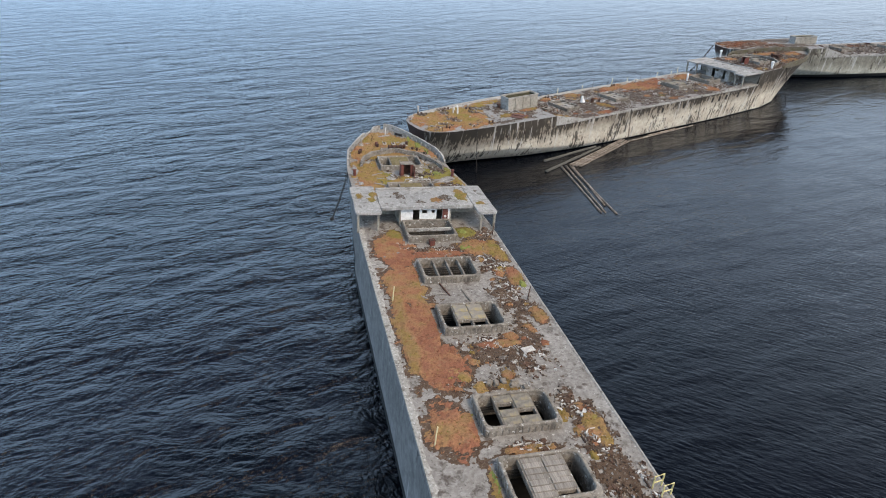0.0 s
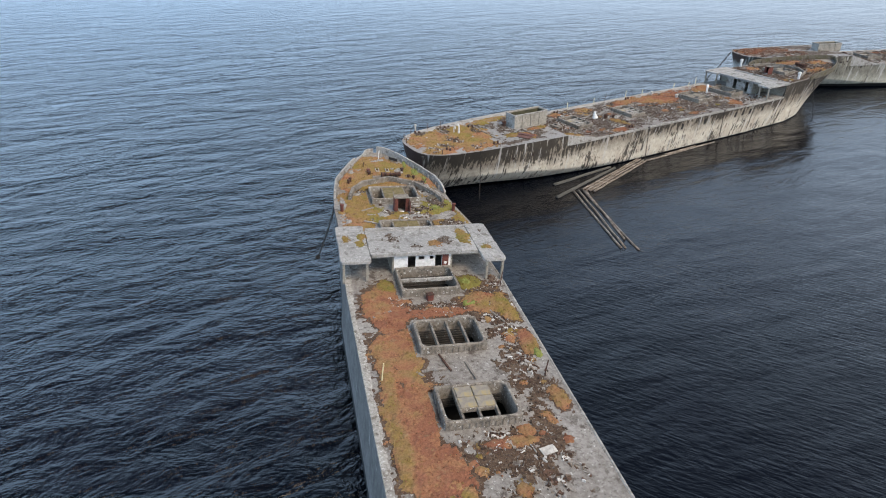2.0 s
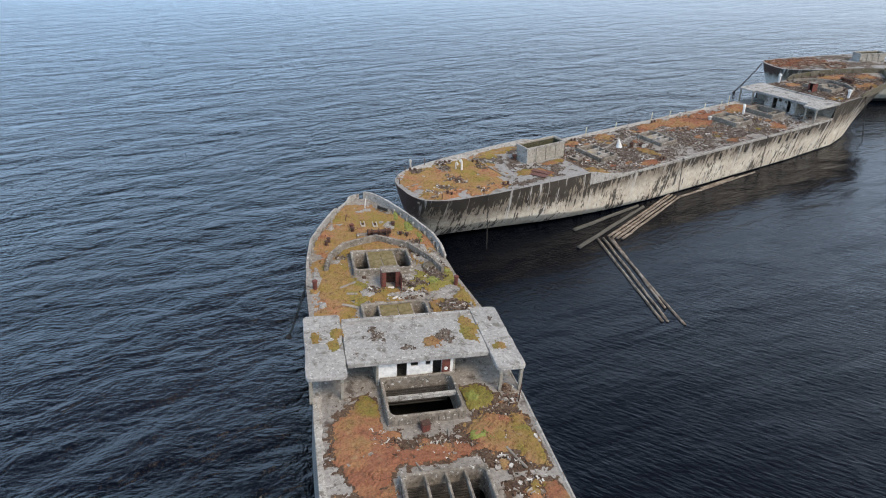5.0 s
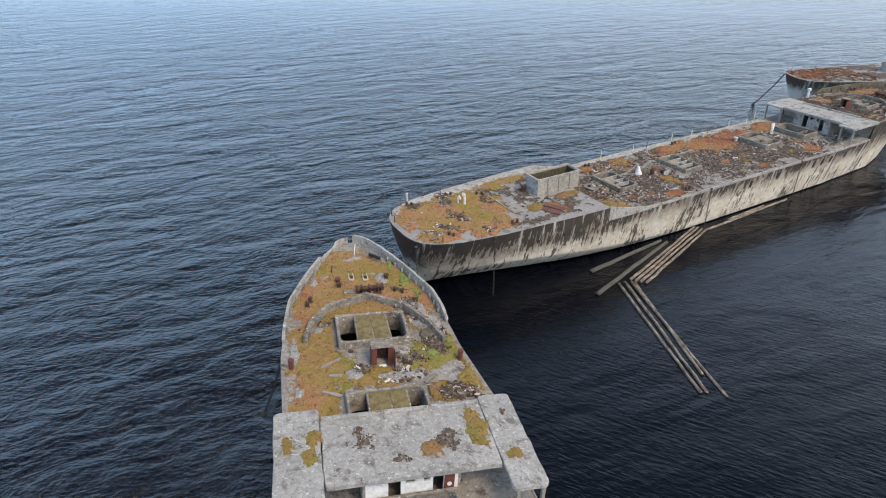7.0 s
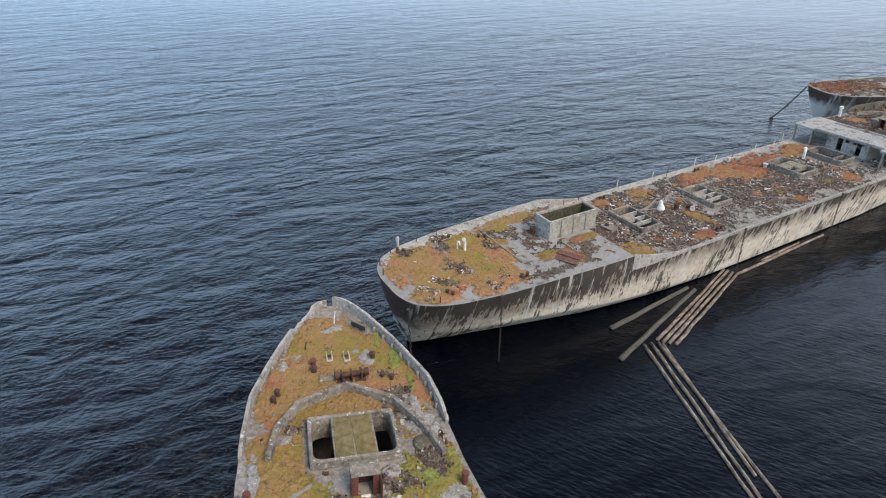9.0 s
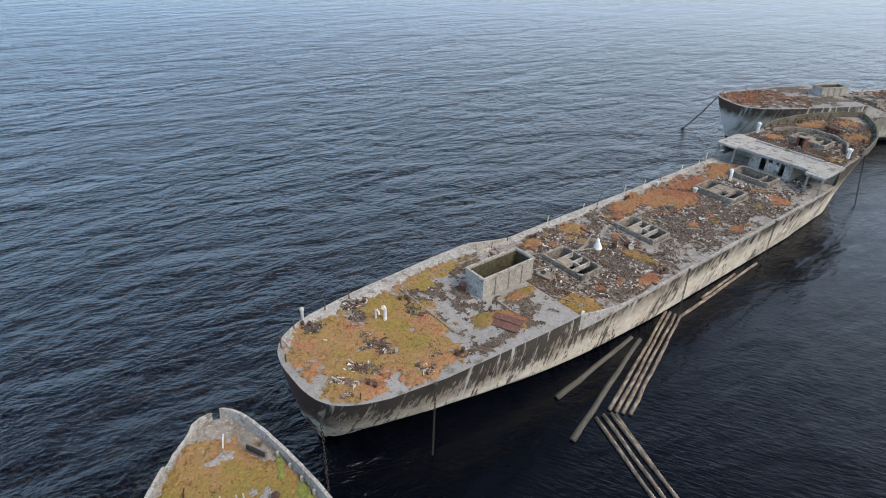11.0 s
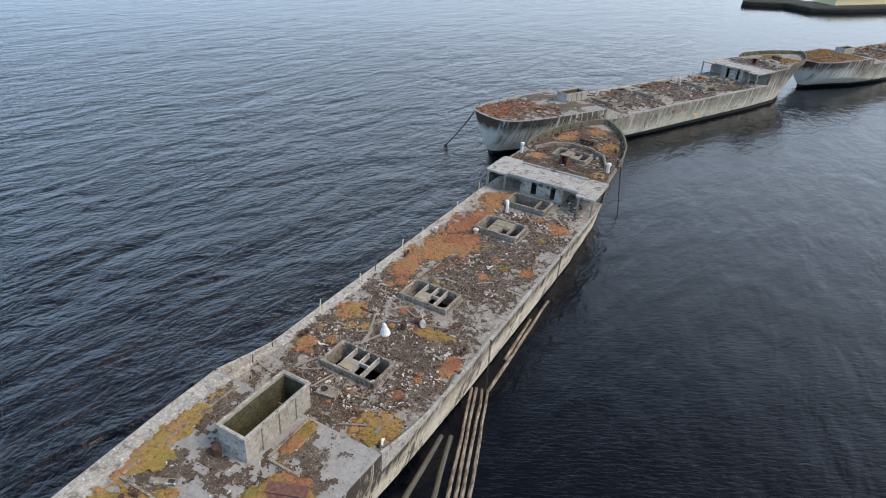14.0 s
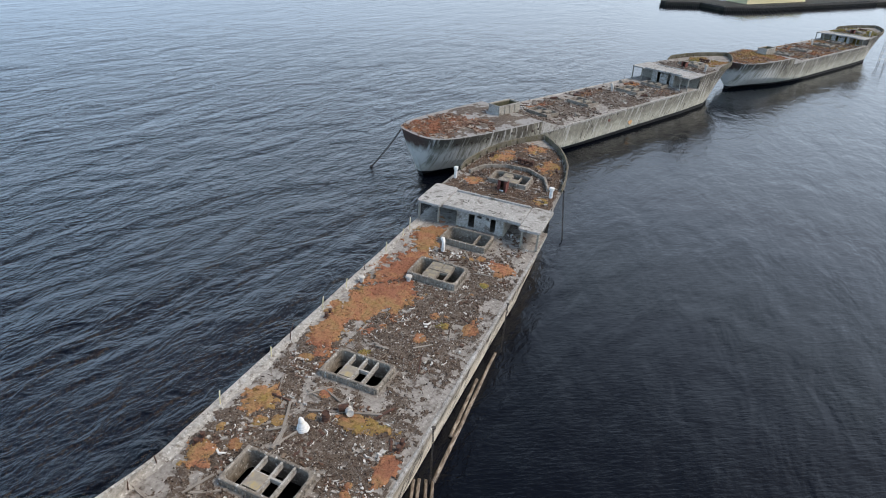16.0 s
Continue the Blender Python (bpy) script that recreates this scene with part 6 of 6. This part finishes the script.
# loose planks and rods over the decks
for ship, count, spans in ((S1, 26, ((24, 38), (64, 68), (73, 77), (92, 108))), (S2, 70, ((27, 31), (36, 44), (48, 61), (66, 71), (82, 100))), (S3, 60, ((26, 33), (38, 46), (51, 65), (70, 78), (88, 106))), (S4, 24, ((26, 46), (51, 80)))):
    for k in range(count):
        a, b = spans[k % len(spans)]
        y = rng.uniform(a, b)
        lim = float(ship.half(y)) - 1.6
        x = rng.uniform(-lim, lim)
        if any(h[0] - 0.8 < x < h[1] + 0.8 and h[2] - 0.8 < y < h[3] + 0.8 for h in ship.holes):
            continue
        plank(ship, x, y, rng.uniform(0.7, 2.6), rng.uniform(0, 180), rng.uniform(0.1, 0.26), rng.uniform(0.04, 0.1), M_PLANK if rng.random() < 0.75 else M_RUST,
              "short weathered board lying loose on deck", tip=rng.normal(0, 2))

# chains
chain("mooring_chain", S2, (4.7, -0.1, 8.0), (5.4, -0.3, -0.3), 0.0, "rusty chain hanging from the stern", 0.04)
chain("mooring_chain", S2, (7.25, 8.7, 8.0), (7.4, 8.5, -0.3), 0.0, "rusty chain hanging down the hull", 0.04)
chain("mooring_chain", S2, (8.35, 43.0, 6.5), (8.5, 43.0, 0.2), 0.0, "thin chain hanging down the hull", 0.04)
chain("mooring_chain", S2, (8.3, 62.5, 6.5), (8.35, 62.4, 0.2), 0.0, "thin chain hanging down the hull", 0.04)
chain("anchor_chain", S2, (7.55, 89.7, 8.9), (8.3, 92.0, -0.2), 0.15, "rusty anchor chain running into the water", 0.05)
chain("anchor_chain", S1, (-8.0, 97.5, 8.2), (-10.1, 100.4, 0.0), 0.3, "rusty anchor chain running into the water", 0.06, foot=True)
chain("anchor_chain", S3, (-3.6, 0.2, 7.6), (-8.3, -2.7, 0.0), 0.3, "rusty anchor chain with a float", 0.08, foot=True)

# things on the far hulks
for S in (S3, S4):
    companion(S, 0.2, 91.5, 1.4, 0.9, 1.5)
    S.cowl(-2.5, 64, 1.6, 0.3, 60)
    S.cowl(6.0, 92, 1.8, 0.3, 0, hook=False)
    windlass(S, 0, 103)
    for y in (1.2, 2.6, 9, 40, 55, 68, 77):
        S.post(-float(S.half(y)) + 0.5, y, 0.6 + 0.5 * rng.random(), 0.06, 0.15)
    for k in range(14):
        y = rng.uniform(27, 78)
        fixture("deck_wreckage", Geo().box(-0.8, 0.8, -0.5, 0.5, 0, 0.5, 0.12).mesh("deck_wreckage", M_RUST if k % 2 else M_COAM), S, "rusted wreckage lying on a far deck", "wreckage", group="wreckage on the far decks",
                at=pose(rng.choice([-1, 1]) * rng.uniform(3.6, 6.6), y, float(S.deck(y)) - 0.05, rng.normal(0, 10), rng.normal(0, 14), rng.uniform(0, 180)))
part("hull_patch", Geo().lathe([(0.02, 0.0), (0.8, 0.0), (0.75, 0.05), (0.02, 0.06)], 14).mesh("hull_patch", plain("ochre_patch", (0.42, 0.26, 0.13), 0.9)), S3.root, "round ochre patch on the hull", at=pose(S3.section(57.3, 0.42)[0], 57.3, 0.42 * S3.zm, 0, 78, 0))
part("hull_patch", Geo().lathe([(0.02, 0.0), (0.45, 0.0), (0.42, 0.05), (0.02, 0.06)], 12).mesh("hull_patch", M_RED), S3.root, "small red paint patch on the hull", at=pose(S3.section(48, 0.75)[0], 48, 0.75 * S3.zm, 0, 78, 0))

# ---- boom logs afloat ----
def log(a, b, r, material, label):
    a, b = Vector((*a, 0.06)), Vector((*b, 0.06))
    L = (b - a).length
    g, n = Geo(), 9
    pts, rad = [], []
    for k in range(n):
        u = k / (n - 1)
        pts.append((rng.normal(0, 0.03), u * L, rng.normal(0, 0.02)))
        rad.append(r * (1.12 - 0.3 * u) * (0.95 + 0.1 * rng.random()))
    g.tube(pts, rad, 10)
    ob = new("log", g.mesh("log", material, True))
    ob.matrix_world = pose(a.x, a.y, a.z, 0, 0, math.degrees(math.atan2(-(b - a).x, (b - a).y)))
    return tagged(ob, label, "log", "boom logs")


GREY = "long grey boom log afloat beside the hulk"
for a, b in (((27.2, 62.0), (28.3, 42.1)), ((28.1, 62.2), (28.9, 42.0)), ((28.8, 62.2), (30.4, 41.2)), ((29.2, 62.0), (29.6, 44.5)),
             ((28.9, 62.7), (42.8, 75.7)), ((29.4, 62.3), (43.2, 75.4)), ((29.9, 62.0), (43.6, 75.0)), ((30.5, 61.7), (44.0, 74.6)),
             ((43.9, 74.4), (60.6, 82.9)), ((48.5, 77.2), (56.0, 81.2))):
    log(a, b, 0.18, M_LOG, GREY)
for a, b in (((24.0, 60.0), (37.1, 71.7)), ((24.8, 65.3), (36.5, 72.2))):
    log(a, b, 0.28, M_LOG_DARK, "dark sodden log afloat beside the hulk")

# ---- shore ----
QUAY = [(373, 243), (373, 240), (391, 228), (386, 211), (410, 201), (548, 174), (760, 132)]
g = Geo()
for x, y in QUAY:
    g.v += [(x, y, -1.5), (x, y, 2.2), (x + 26, y + 15, 2.6)]
for i in range(len(QUAY) - 1):
    for j in range(2):
        k = 3 * i + j
        g.f.append((k, k + 3, k + 4, k + 1))
tagged(new("shore", g.mesh("shore", M_GRASS)), "grassy shore behind a timber wharf", "ground", kind="structure")
wharf = tagged(new("wharf"), "dark timber wharf on piles", "wharf")
wharf.matrix_world = Matrix.Identity(4)
pile = Geo().tube([(0, 0, -1.2), (0, 0, 2.0), (0.05, 0, 3.0)], [0.26, 0.25, 0.22], 8).mesh("wharf_post", M_TIMBER)
for (x0, y0), (x1, y1) in zip(QUAY, QUAY[1:]):
    d = math.hypot(x1 - x0, y1 - y0)
    turn = math.degrees(math.atan2(y1 - y0, x1 - x0))
    beam = Geo().box(0, d, -0.5, 0.15, 1.5, 2.35, 0.05).mesh("wale", M_TIMBER)
    part("wale", beam, wharf, at=pose(x0, y0 - 0.2, 0, 0, 0, turn))
    for k in range(int(min(d, 130) / 1.3)):
        u = (k + 0.5) * 1.3 / d
        part("wharf_post", pile, wharf, at=pose(x0 + u * (x1 - x0) + 0.2, y0 + u * (y1 - y0) - 0.6, rng.normal(0, 0.15), rng.normal(0, 1.5), 0, 0))
shed = tagged(new("shed"), "long low cream painted shed on the wharf", "shed")
shed.matrix_world = pose(412, 210.0, 2.3, 0, 0, -11.0)
part("wall", Geo().box(0, 60, 0, 14, 0, 3.2, 0.05).mesh("wall", M_CREAM), shed)
part("roof", Geo().box(-0.5, 60.5, -0.6, 14.6, 3.21, 3.5, 0.05).mesh("roof", M_CREAM), shed)

# the white gangway by the last hulk
gang = fixture("gangway", Geo().tube([(0, 0, -4), (0, 0, 4)], 0.09, 8).mesh("gangway", M_WHITE), S4, "white steel lattice gangway tower beside the hulk", "gangway", at=pose(9.4, 100, 4))
for dx, dy in ((2.2, 0), (0, 2.2), (2.2, 2.2)):
    part("leg", Geo().tube([(dx, dy, -4), (dx, dy, 4)], 0.09, 8).mesh("leg", M_WHITE), gang)
for z in (-3, -1, 1, 3):
    part("brace", Geo().tube([(0, 0, z), (2.2, 0, z), (2.2, 2.2, z), (0, 2.2, z), (0, 0, z)], 0.07, 6).mesh("brace", M_WHITE), gang)

# faded dark paint marks on the bridge roof of the second hulk
M_MARK = plain("faded_black_paint", (0.075, 0.07, 0.062), 0.9, 0.5, 5.0)
for x, y, w, d, a in ((-3.3, 78.7, 1.1, 0.14, 12), (-2.8, 78.2, 1.0, 0.12, -20), (-2.5, 78.8, 0.14, 0.7, 8), (1.2, 77.4, 1.2, 0.14, -8), (1.8, 77.0, 0.9, 0.13, 18), (2.2, 77.5, 0.13, 0.6, -6), (-6.2, 77.9, 0.9, 0.22, 30), (-7.6, 77.0, 0.7, 0.3, -15)):
    part("paint_mark", Geo().box(-w / 2, w / 2, -d / 2, d / 2, 0, 0.012, 0.003).mesh("paint_mark", M_MARK), S2.root, "faded dark paint stroke", at=pose(x, y, 9.2 if abs(x) < 5 else 9.23, 0, 0, a))
